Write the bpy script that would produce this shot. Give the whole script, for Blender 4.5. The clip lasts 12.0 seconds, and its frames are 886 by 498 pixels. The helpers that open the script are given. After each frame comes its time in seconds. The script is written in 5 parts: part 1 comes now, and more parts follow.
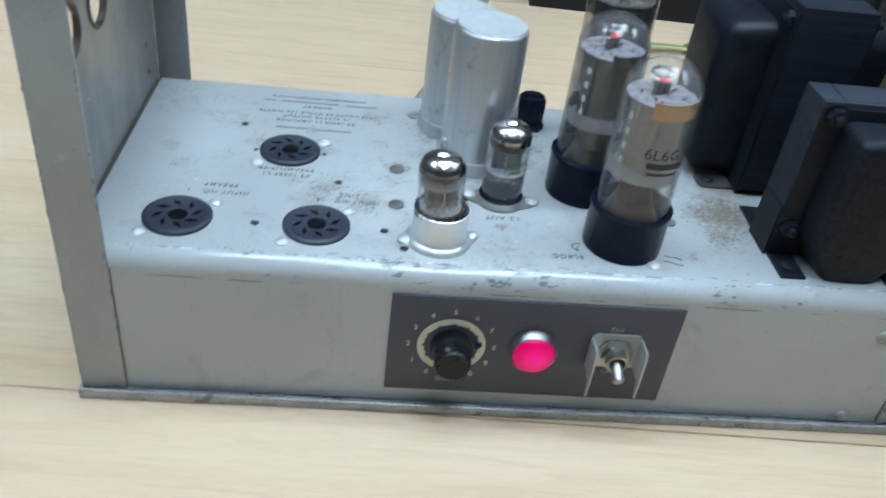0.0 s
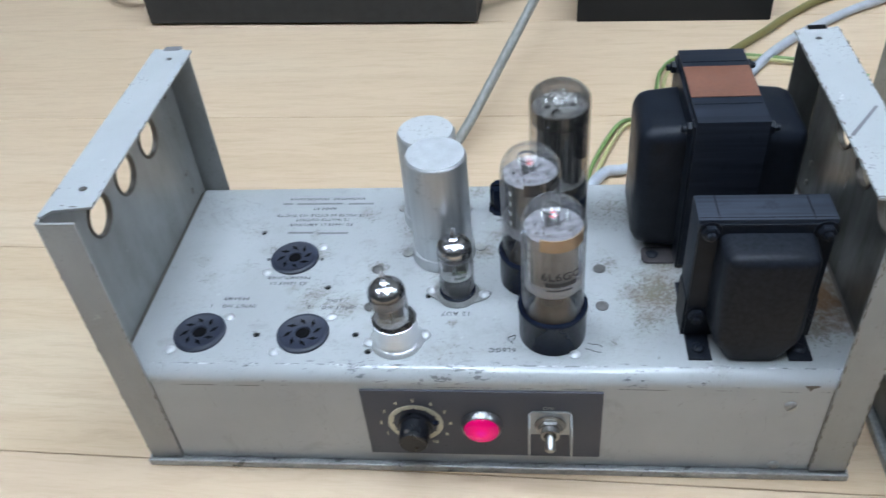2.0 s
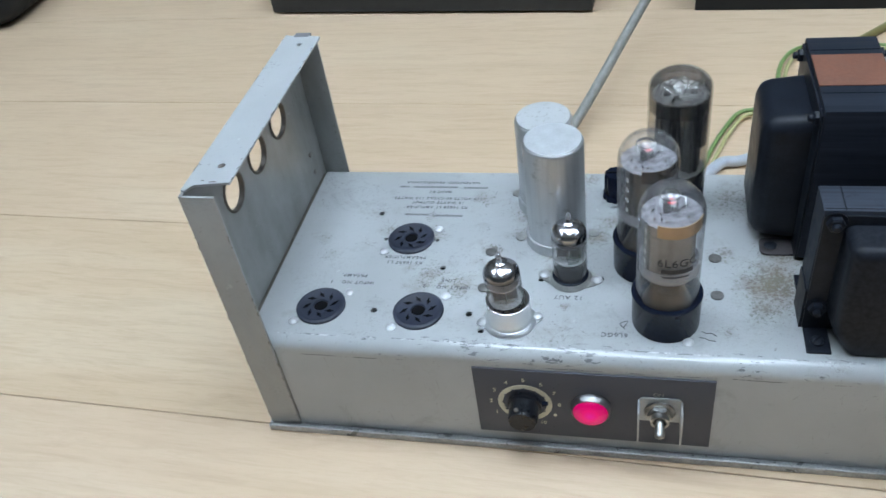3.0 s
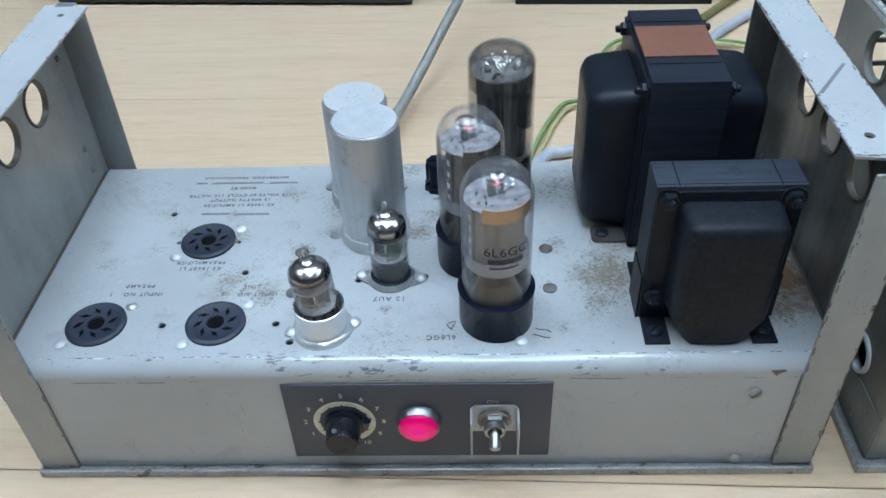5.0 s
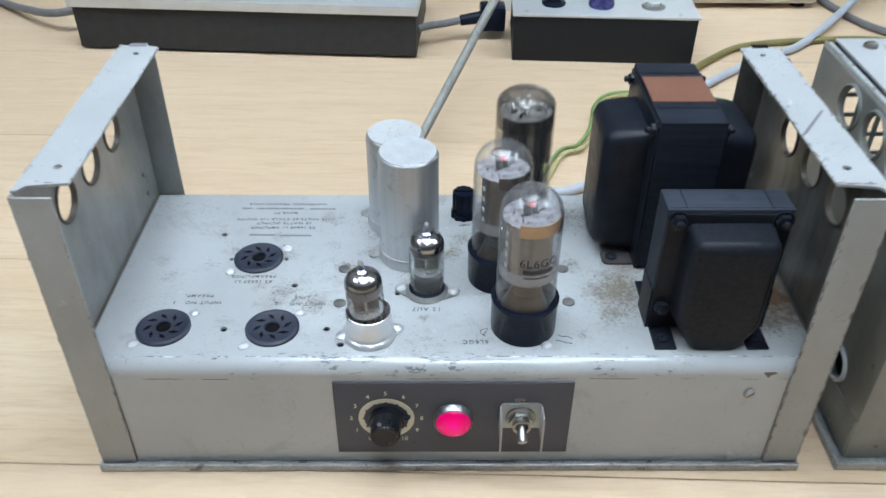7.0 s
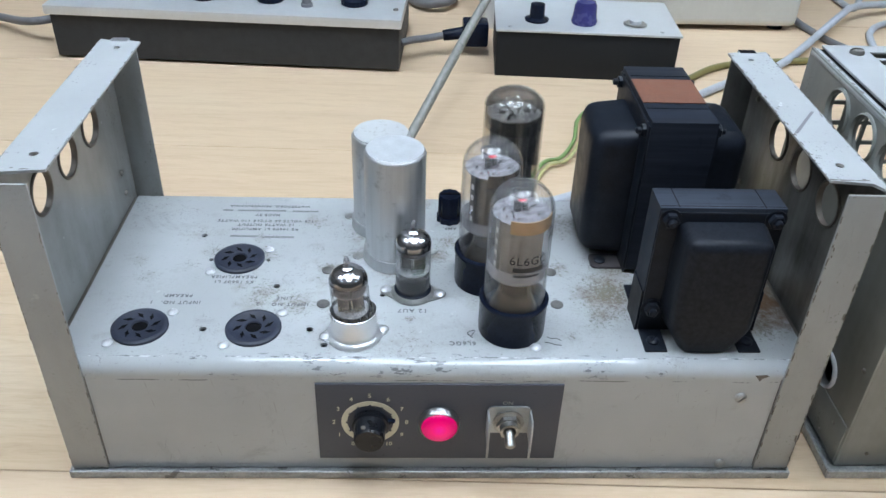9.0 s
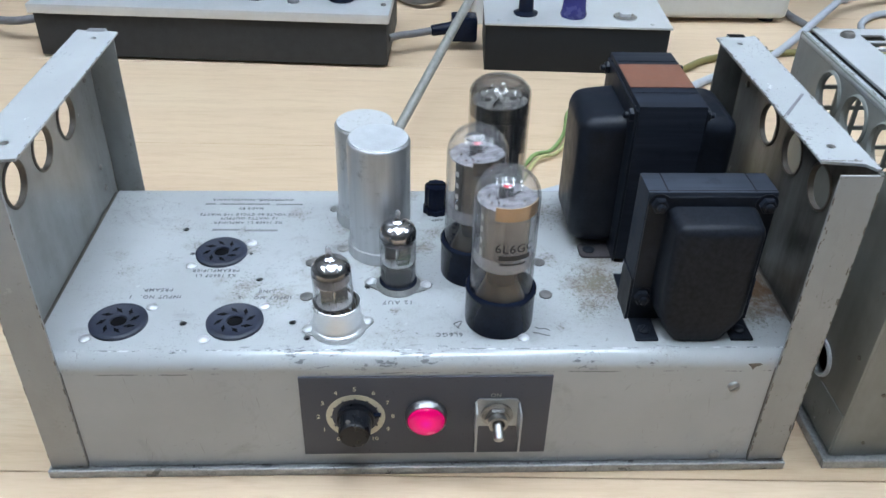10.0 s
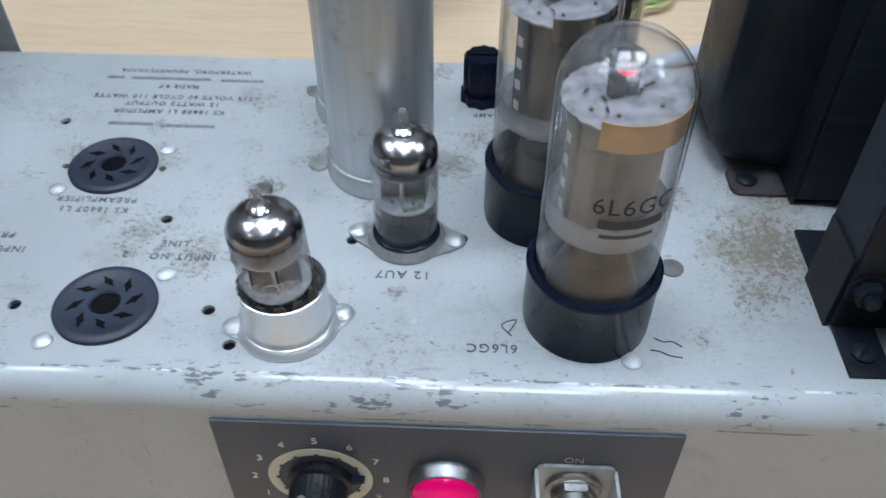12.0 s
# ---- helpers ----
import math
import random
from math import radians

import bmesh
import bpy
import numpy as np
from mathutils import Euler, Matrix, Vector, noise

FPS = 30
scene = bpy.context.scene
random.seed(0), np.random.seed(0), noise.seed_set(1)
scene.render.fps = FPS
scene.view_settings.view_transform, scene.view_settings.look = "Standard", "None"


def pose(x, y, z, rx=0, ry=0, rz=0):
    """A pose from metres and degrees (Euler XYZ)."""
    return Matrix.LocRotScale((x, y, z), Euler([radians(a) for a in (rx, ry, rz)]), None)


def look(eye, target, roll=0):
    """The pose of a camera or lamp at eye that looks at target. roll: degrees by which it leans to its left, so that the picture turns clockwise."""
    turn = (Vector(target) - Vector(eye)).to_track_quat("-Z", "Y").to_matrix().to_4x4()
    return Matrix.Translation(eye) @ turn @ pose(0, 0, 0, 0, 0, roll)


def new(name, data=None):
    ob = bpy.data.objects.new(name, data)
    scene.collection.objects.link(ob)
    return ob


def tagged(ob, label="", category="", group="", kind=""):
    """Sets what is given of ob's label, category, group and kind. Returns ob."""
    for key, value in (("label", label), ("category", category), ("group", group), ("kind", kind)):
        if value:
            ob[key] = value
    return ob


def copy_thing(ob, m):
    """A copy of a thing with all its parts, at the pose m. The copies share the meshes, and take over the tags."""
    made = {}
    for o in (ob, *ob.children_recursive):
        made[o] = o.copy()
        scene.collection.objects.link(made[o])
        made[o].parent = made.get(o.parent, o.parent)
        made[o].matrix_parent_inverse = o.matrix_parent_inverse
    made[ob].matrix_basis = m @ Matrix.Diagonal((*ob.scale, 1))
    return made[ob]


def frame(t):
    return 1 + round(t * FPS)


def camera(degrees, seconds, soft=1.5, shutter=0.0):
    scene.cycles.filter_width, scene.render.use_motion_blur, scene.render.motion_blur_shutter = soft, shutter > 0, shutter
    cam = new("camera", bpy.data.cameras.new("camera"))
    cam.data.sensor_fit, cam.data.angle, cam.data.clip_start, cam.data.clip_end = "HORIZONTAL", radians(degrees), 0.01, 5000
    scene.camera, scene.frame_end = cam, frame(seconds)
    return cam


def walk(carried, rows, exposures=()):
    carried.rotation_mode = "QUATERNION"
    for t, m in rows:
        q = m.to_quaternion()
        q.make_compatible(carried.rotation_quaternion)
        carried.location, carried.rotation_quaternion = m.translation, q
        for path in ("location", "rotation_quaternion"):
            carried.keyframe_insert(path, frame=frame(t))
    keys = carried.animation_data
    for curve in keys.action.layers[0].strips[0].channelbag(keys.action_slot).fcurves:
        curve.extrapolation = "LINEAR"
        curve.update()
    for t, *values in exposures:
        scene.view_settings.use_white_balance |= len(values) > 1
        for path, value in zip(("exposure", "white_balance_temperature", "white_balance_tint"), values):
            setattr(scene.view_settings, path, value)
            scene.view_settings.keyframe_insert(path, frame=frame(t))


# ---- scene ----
cam = camera(55.73, 12.0, shutter=0.5)
PATH = [
    (0, (0.1201, -0.2751, 0.2919), (0.1575, 0.0473, 0.0580), 7.58),
    (0.5, (0.1507, -0.2684, 0.3168), (0.1845, 0.0523, 0.0800), 4.93),
    (1, (0.2130, -0.2655, 0.3522), (0.2289, 0.0431, 0.0981), 2.06),
    (1.5, (0.2422, -0.2701, 0.3951), (0.2362, 0.0340, 0.1353), -0.96),
    (2, (0.2278, -0.2829, 0.4126), (0.1834, 0.0170, 0.1517), -5.84),
    (2.5, (0.2243, -0.2878, 0.4155), (0.1671, 0.0092, 0.1538), -7.26),
    (2.7, (0.2170, -0.2908, 0.4161), (0.1419, 0.0035, 0.1558), -8.42),
    (4.3, (0.2517, -0.3048, 0.4189), (0.1439, -0.0210, 0.1585), -11.41),
    (4.5, (0.2401, -0.2793, 0.4054), (0.1658, 0.0116, 0.1412), -7.61),
    (5, (0.2255, -0.2576, 0.3706), (0.2110, 0.0462, 0.1108), -2.62),
    (5.5, (0.2163, -0.2589, 0.3651), (0.2048, 0.0475, 0.1082), -2.39),
    (6, (0.2097, -0.2593, 0.3656), (0.2024, 0.0470, 0.1084), -2.32),
    (6.5, (0.2096, -0.2683, 0.3643), (0.2083, 0.0487, 0.1204), -1.76),
    (7, (0.1886, -0.3135, 0.3893), (0.1916, 0.0071, 0.1501), 0.36),
    (7.2, (0.1881, -0.3284, 0.4056), (0.1918, -0.0081, 0.1660), 0.56),
    (8.8, (0.1816, -0.3179, 0.3702), (0.1969, 0.0124, 0.1451), 2.41),
    (9, (0.1823, -0.3150, 0.3705), (0.1971, 0.0135, 0.1428), 2.08),
    (9.5, (0.1865, -0.3155, 0.3630), (0.2030, 0.0149, 0.1381), 1.65),
    (10, (0.1885, -0.3114, 0.3593), (0.2051, 0.0180, 0.1329), 1.56),
    (10.5, (0.1815, -0.2969, 0.3310), (0.1873, 0.0286, 0.0985), 0.71),
    (11, (0.1839, -0.2208, 0.3074), (0.1731, 0.0905, 0.0564), -0.33),
    (11.5, (0.1898, -0.1583, 0.2759), (0.1849, 0.1433, 0.0132), 1.13),
    (12, (0.2009, -0.1283, 0.2602), (0.1910, 0.1575, -0.0194), 0.41),
]
EXPOSE = [
    (0.0, -0.05, 6200, 3), (0.5, 0.0, 6000, 2), (1.5, -0.05, 6220, 6), (2.0, -0.1, 6500, 10), (2.5, -0.16, 6550, 9), (4.5, -0.36, 6180, 6), (5.0, -0.15, 6130, 6),
    (5.5, -0.04, 6330, 9), (6.0, -0.02, 6550, 10), (6.5, 0.0, 6700, 10), (7.0, 0.05, 6800, 9), (9.0, 0.02, 6700, 10), (10.0, 0.04, 6600, 10),
    (10.5, 0.1, 6650, 10), (11.0, -0.12, 6500, 10), (11.5, -0.18, 6480, 10), (12.0, -0.2, 6620, 10),
]
walk(cam, [(t, look(eye, target, roll)) for t, eye, target, roll in PATH], exposures=EXPOSE)

# ---- world and exposure ----
scene.view_settings.exposure = 0.0
world = bpy.data.worlds.new("room_air")
scene.world = world
world.use_nodes = True
world.node_tree.nodes["Background"].inputs[0].default_value = (0.5, 0.53, 0.56, 1)
world.node_tree.nodes["Background"].inputs[1].default_value = 0.02
LAMP = 19.0  # strength of the ceiling diffusers


# ---- materials ----
def nodes_of(name):
    m = bpy.data.materials.new(name)
    m.use_nodes = True
    nt = m.node_tree
    return m, nt, nt.nodes["Principled BSDF"]


def coords(nt, scale=(1, 1, 1), rot=(0, 0, 0), loc=(0, 0, 0)):
    tc, mp = nt.nodes.new("ShaderNodeTexCoord"), nt.nodes.new("ShaderNodeMapping")
    mp.inputs["Scale"].default_value, mp.inputs["Rotation"].default_value, mp.inputs["Location"].default_value = scale, rot, loc
    nt.links.new(tc.outputs["Object"], mp.inputs["Vector"])
    return mp.outputs["Vector"]


def noise_tex(nt, vec, scale, detail=4, rough=0.55, distort=0.0):
    n = nt.nodes.new("ShaderNodeTexNoise")
    n.inputs["Scale"].default_value, n.inputs["Detail"].default_value = scale, detail
    n.inputs["Roughness"].default_value, n.inputs["Distortion"].default_value = rough, distort
    nt.links.new(vec, n.inputs["Vector"])
    return n.outputs["Fac"]


def ramp(nt, fac, stops):
    r = nt.nodes.new("ShaderNodeValToRGB")
    el = r.color_ramp.elements
    while len(el) < len(stops):
        el.new(0.5)
    for e, (p, c) in zip(el, stops):
        e.position = p
        e.color = (*c, 1) if len(c) == 3 else (c[0], c[0], c[0], 1)
    nt.links.new(fac, r.inputs["Fac"])
    return r.outputs["Color"]


def mix(nt, fac, a, b, mode="MIX"):
    n = nt.nodes.new("ShaderNodeMix")
    n.data_type, n.blend_type = "RGBA", mode
    for sock, v in ((n.inputs[0], fac), (n.inputs[6], a), (n.inputs[7], b)):
        if isinstance(v, (int, float)):
            sock.default_value = v
        elif isinstance(v, tuple):
            sock.default_value = (*v, 1) if len(v) == 3 else v
        else:
            nt.links.new(v, sock)
    return n.outputs[2]


def maths(nt, op, a, b=0.0, c=0.0):
    n = nt.nodes.new("ShaderNodeMath")
    n.operation = op
    for sock, v in zip(n.inputs, (a, b, c)):
        if isinstance(v, (int, float)):
            sock.default_value = v
        else:
            nt.links.new(v, sock)
    return n.outputs[0]


def bump(nt, bsdf, height, strength=0.3, dist=0.0005):
    b = nt.nodes.new("ShaderNodeBump")
    b.inputs["Strength"].default_value, b.inputs["Distance"].default_value = strength, dist
    nt.links.new(height, b.inputs["Height"])
    nt.links.new(b.outputs["Normal"], bsdf.inputs["Normal"])


def plain(name, colour, rough=0.5, metal=0.0, vary=0.15, scale=60.0, bumpy=0.15, coat=0.0, shine=0.5):
    """A surface with two scales of slight variation in colour and gloss."""
    m, nt, b = nodes_of(name)
    v = coords(nt)
    fine, wide = noise_tex(nt, v, scale * 8, 3), noise_tex(nt, v, scale, 4)
    lo, hi = tuple(c * (1 - vary) for c in colour), tuple(min(1, c * (1 + vary)) for c in colour)
    col = ramp(nt, maths(nt, "ADD", maths(nt, "MULTIPLY", wide, 0.7), maths(nt, "MULTIPLY", fine, 0.3)), [(0.3, lo), (0.7, hi)])
    nt.links.new(col, b.inputs["Base Color"])
    nt.links.new(ramp(nt, wide, [(0.3, (rough * 0.8,)), (0.75, (min(1, rough * 1.25),))]), b.inputs["Roughness"])
    b.inputs["Metallic"].default_value = metal
    b.inputs["Coat Weight"].default_value = coat
    b.inputs["Specular IOR Level"].default_value = shine
    if bumpy:
        bump(nt, b, fine, bumpy)
    return m


H = 0.0795  # height of the chassis deck
SPILLS = (
    (0.065, 0.101, 0.013, 0.55), (0.053, 0.086, 0.012, 0.45), (0.024, 0.090, 0.010, 0.45), (0.032, 0.074, 0.012, 0.50), (0.101, 0.058, 0.024, 0.62), (0.119, 0.050, 0.022, 0.68),
    (0.134, 0.083, 0.009, 1.15), (0.134, 0.050, 0.008, 0.80), (0.149, 0.098, 0.014, 0.65), (0.197, 0.098, 0.014, 0.85), (0.176, 0.078, 0.022, 0.65), (0.295, 0.062, 0.032, 0.95),
    (0.288, 0.042, 0.022, 0.70), (0.268, 0.086, 0.016, 0.62), (0.302, 0.090, 0.026, 0.85), (0.380, 0.062, 0.046, 1.00), (0.374, 0.034, 0.022, 0.80), (0.121, 0.134, 0.014, 0.60),
    (0.188, 0.157, 0.014, 0.70), (0.277, 0.136, 0.030, 0.60), (0.181, 0.038, 0.006, 0.75), (0.095, 0.097, 0.016, 0.62), (0.091, 0.116, 0.012, 0.50), (0.150, 0.120, 0.022, 0.62),
    (0.206, 0.112, 0.020, 0.60), (0.164, 0.156, 0.012, 0.62), (0.086, 0.066, 0.010, 0.55), (0.140, 0.040, 0.014, 0.50), (0.268, 0.024, 0.010, 0.45),
)


def enamel(name, colour, dirt=0.5, rust=0.0, stain_shade=0.0):
    """Old grey hammer-free enamel: chips, specks, wiped stains."""
    m, nt, b = nodes_of(name)
    v = coords(nt)
    wide, mid, fine = noise_tex(nt, v, 14, 5), noise_tex(nt, v, 70, 5, 0.65), noise_tex(nt, v, 620, 2)
    col = ramp(nt, wide, [(0.3, tuple(c * 0.92 for c in colour)), (0.7, tuple(min(1, c * 1.06) for c in colour))])
    # specks, thicker where the wide noise is high
    speck = ramp(nt, maths(nt, "ADD", maths(nt, "MULTIPLY", fine, 0.6), maths(nt, "MULTIPLY", noise_tex(nt, v, 30, 5, 0.6), 0.6)), [(0.0, (0,)), (0.765 - 0.03 * dirt, (0,)), (0.80 - 0.03 * dirt, (1,))])
    if rust:
        # the upright front stays cleaner than the top
        up = nt.nodes.new("ShaderNodeSeparateXYZ")
        nt.links.new(v, up.inputs[0])
        speck = maths(nt, "MULTIPLY", speck, ramp(nt, up.outputs[2], [(0.066, (0.08,)), (0.076, (1,))]))
    col = mix(nt, maths(nt, "MULTIPLY", speck, 0.20 if rust else 0.48), col, (0.085, 0.08, 0.07))
    smear = ramp(nt, noise_tex(nt, v, 32, 6, 0.7, 0.6), [(0.58, (0,)), (0.72, (1,))])
    col = mix(nt, maths(nt, "MULTIPLY", smear, 0.22 * dirt), col, (0.12, 0.105, 0.085))
    # mottled olive-grey grime in loose patches
    patch = ramp(nt, noise_tex(nt, v, 19, 3, 0.5, 0.5), [(0.52, (0,)), (0.66, (1,))])
    mottle = ramp(nt, noise_tex(nt, v, 620, 4, 0.75, 0.2), [(0.50, (0,)), (0.62, (1,))])
    patch = maths(nt, "MULTIPLY", patch, mottle)
    if rust:
        patch = maths(nt, "MULTIPLY", patch, ramp(nt, up.outputs[2], [(0.066, (0.1,)), (0.076, (1,))]))
    col = mix(nt, maths(nt, "MULTIPLY", patch, (0.15 if rust else 0.48) * dirt), col, (0.20, 0.19, 0.155))
    if stain_shade:
        # brown heat film, laid heavier to put shade into some faces
        film = ramp(nt, noise_tex(nt, v, 9, 6, 0.6, 0.4), [(0.28, (0.35 if stain_shade < 0.9 else 0.66,)), (0.62, (1,))])
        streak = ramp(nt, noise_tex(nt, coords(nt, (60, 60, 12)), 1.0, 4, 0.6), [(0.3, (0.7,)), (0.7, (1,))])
        col = mix(nt, maths(nt, "MULTIPLY", maths(nt, "MULTIPLY", film, streak), stain_shade), col, (0.085, 0.075, 0.055) if stain_shade < 0.9 else (0.050, 0.045, 0.034))
    if rust:
        # grime that flakes outwards from the feet of the parts and from old spills
        sep = nt.nodes.new("ShaderNodeSeparateXYZ")
        nt.links.new(v, sep.inputs[0])
        flake = noise_tex(nt, v, 560, 5, 0.78, 0.3)
        spread = maths(nt, "MULTIPLY", ramp(nt, noise_tex(nt, v, 26, 3), [(0.45, (0,)), (0.7, (1,))]), 0.35)
        for cx, cy, rad, amount in SPILLS:
            gap = nt.nodes.new("ShaderNodeVectorMath")
            gap.operation = "DISTANCE"
            nt.links.new(v, gap.inputs[0])
            gap.inputs[1].default_value = (cx, cy, H)
            spread = maths(nt, "MAXIMUM", spread, maths(nt, "MULTIPLY_ADD", gap.outputs["Value"], -amount / rad, amount))
        mask = ramp(nt, maths(nt, "MULTIPLY_ADD", spread, 0.27, flake), [(0.64, (0,)), (0.72, (1,))])
        mask = maths(nt, "MULTIPLY", mask, ramp(nt, up.outputs[2], [(0.070, (0,)), (0.077, (1,))]))
        col = mix(nt, maths(nt, "MULTIPLY", mask, 0.62), col, ramp(nt, noise_tex(nt, v, 90, 4), [(0.38, (0.085, 0.077, 0.062)), (0.62, (0.165, 0.148, 0.112))]))
        haze = ramp(nt, maths(nt, "MULTIPLY_ADD", spread, 0.45, noise_tex(nt, v, 80, 5, 0.7)), [(0.62, (0,)), (0.95, (0.46,))])
        haze = maths(nt, "MULTIPLY", haze, ramp(nt, up.outputs[2], [(0.070, (0,)), (0.077, (1,))]))
        col = mix(nt, haze, col, (0.20, 0.175, 0.12))
        # rust bleeding out beside the transformers
        for cx, cy, rad, amount in ((0.379, 0.058, 0.042, 0.85), (0.293, 0.056, 0.026, 0.30), (0.300, 0.080, 0.020, 0.25)):
            gap = nt.nodes.new("ShaderNodeVectorMath")
            gap.operation = "DISTANCE"
            nt.links.new(v, gap.inputs[0])
            gap.inputs[1].default_value = (cx, cy, H)
            near = maths(nt, "MULTIPLY_ADD", gap.outputs["Value"], -0.55 / rad, 0.55)
            bleed = ramp(nt, maths(nt, "ADD", near, noise_tex(nt, v, 95, 6, 0.75, 0.4)), [(0.62, (0,)), (0.98, (amount,))])
            col = mix(nt, bleed, col, (0.150, 0.078, 0.034))
        # chipped paint along the rounded front edge
        edge = maths(nt, "MULTIPLY", ramp(nt, sep.outputs[2], [(0.070, (0,)), (0.0735, (1,))]), ramp(nt, maths(nt, "MULTIPLY", sep.outputs[1], 10), [(0.085, (1,)), (0.11, (0,))]))
        chipv = coords(nt, (150, 520, 520))
        chips = ramp(nt, noise_tex(nt, chipv, 1.1, 5, 0.6), [(0.565, (0,)), (0.578, (1,))])
        chips = maths(nt, "MULTIPLY", chips, ramp(nt, maths(nt, "SUBTRACT", noise_tex(nt, coords(nt, (30, 60, 60)), 1.0, 4, 0.7), maths(nt, "MULTIPLY", maths(nt, "ABSOLUTE", maths(nt, "SUBTRACT", sep.outputs[0], 0.185)), 1.1)), [(0.40, (0,)), (0.45, (1,))]))
        col = mix(nt, maths(nt, "MULTIPLY", maths(nt, "MULTIPLY", chips, edge), 0.75), col, (0.10, 0.105, 0.11))
        # a rubbed line where the top turns over, bare metal in places
        off = maths(nt, "ABSOLUTE", maths(nt, "SUBTRACT", maths(nt, "ADD", sep.outputs[1], maths(nt, "MULTIPLY", noise_tex(nt, coords(nt, (30, 0, 0)), 1.0, 3), 0.0014)), 0.0077))
        line = maths(nt, "MULTIPLY", ramp(nt, maths(nt, "MULTIPLY", off, 1000.0), [(0.30, (1,)), (0.50, (0,))]), ramp(nt, noise_tex(nt, coords(nt, (38, 5, 0)), 1.0, 5, 0.75), [(0.49, (0,)), (0.515, (1,))]))
        line = maths(nt, "MULTIPLY", line, ramp(nt, sep.outputs[2], [(0.070, (0,)), (0.0735, (1,))]))
        col = mix(nt, maths(nt, "MULTIPLY", line, 0.8), col, ramp(nt, noise_tex(nt, coords(nt, (120, 300, 0)), 1.0, 4, 0.7), [(0.45, (0.14, 0.145, 0.15)), (0.55, (0.74, 0.75, 0.76))]))
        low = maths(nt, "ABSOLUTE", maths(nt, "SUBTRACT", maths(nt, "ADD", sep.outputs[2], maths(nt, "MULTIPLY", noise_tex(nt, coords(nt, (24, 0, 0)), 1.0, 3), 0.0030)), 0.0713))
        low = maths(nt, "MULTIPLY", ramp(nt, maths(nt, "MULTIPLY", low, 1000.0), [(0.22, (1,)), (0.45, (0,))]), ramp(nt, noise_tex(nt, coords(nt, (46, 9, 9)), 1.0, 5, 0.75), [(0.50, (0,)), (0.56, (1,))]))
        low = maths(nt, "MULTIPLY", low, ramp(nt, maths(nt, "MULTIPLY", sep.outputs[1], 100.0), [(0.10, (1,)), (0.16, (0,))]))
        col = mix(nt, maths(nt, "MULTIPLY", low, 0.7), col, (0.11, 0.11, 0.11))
    # fine short scratches, slanting three ways, in patches
    for ang in (0.4, 1.2, 2.3):
        turned, drawn = nt.nodes.new("ShaderNodeMapping"), nt.nodes.new("ShaderNodeMapping")
        turned.inputs["Rotation"].default_value = (ang, ang * 0.6, ang)
        drawn.inputs["Scale"].default_value = (60, 900, 900)
        nt.links.new(v, turned.inputs["Vector"])
        nt.links.new(turned.outputs[0], drawn.inputs["Vector"])
        line = ramp(nt, noise_tex(nt, drawn.outputs[0], 1.0, 2, 0.5), [(0.70, (0,)), (0.73, (1,))])
        where = ramp(nt, noise_tex(nt, v, 22 + 9 * ang, 3), [(0.48, (0,)), (0.60, (1,))])
        col = mix(nt, maths(nt, "MULTIPLY", maths(nt, "MULTIPLY", line, where), 0.30), col, (0.16, 0.15, 0.135))
    nt.links.new(col, b.inputs["Base Color"])
    gloss = ramp(nt, mid, [(0.3, (0.17,)), (0.75, (0.29,))])
    if rust:
        # the turned edge is rubbed smooth
        gloss = mix(nt, edge, gloss, (0.12, 0.12, 0.12))
    nt.links.new(gloss, b.inputs["Roughness"])
    bump(nt, b, mid, 0.06, 0.0004)
    return m


def glass(name, tint=(1, 1, 1), rough=0.0, haze=0.028):
    """Thin bulb glass: clear straight through, glossy at a grazing view."""
    m, nt, b = nodes_of(name)
    out = nt.nodes["Material Output"]
    tr, gl, fr, mx = (nt.nodes.new(k) for k in ("ShaderNodeBsdfTransparent", "ShaderNodeBsdfGlossy", "ShaderNodeLayerWeight", "ShaderNodeMixShader"))
    tr.inputs["Color"].default_value = (*tint, 1)
    gl.inputs["Roughness"].default_value = 0.02 + rough
    fr.inputs["Blend"].default_value = 0.5
    rim = maths(nt, "ADD", 0.036, maths(nt, "MULTIPLY", maths(nt, "POWER", fr.outputs["Facing"], 4.0), 0.80))
    wob = nt.nodes.new("ShaderNodeBump")
    wob.inputs["Strength"].default_value, wob.inputs["Distance"].default_value = 0.35, 0.0006
    nt.links.new(noise_tex(nt, coords(nt), 130, 2), wob.inputs["Height"])
    nt.links.new(wob.outputs["Normal"], gl.inputs["Normal"])
    nt.links.new(rim, mx.inputs[0])
    # a faint white haze painted into the glass
    haze_bsdf, dm = nt.nodes.new("ShaderNodeBsdfDiffuse"), nt.nodes.new("ShaderNodeMixShader")
    haze_bsdf.inputs["Color"].default_value = (0.8, 0.8, 0.83, 1)
    nt.links.new(ramp(nt, noise_tex(nt, coords(nt), 220, 4), [(0.35, (haze * 0.5,)), (0.75, (haze * 1.8,))]), dm.inputs[0])
    nt.links.new(tr.outputs[0], dm.inputs[1])
    nt.links.new(haze_bsdf.outputs[0], dm.inputs[2])
    nt.links.new(dm.outputs[0], mx.inputs[1])
    nt.links.new(gl.outputs[0], mx.inputs[2])
    nt.links.new(mx.outputs[0], out.inputs["Surface"])
    return m


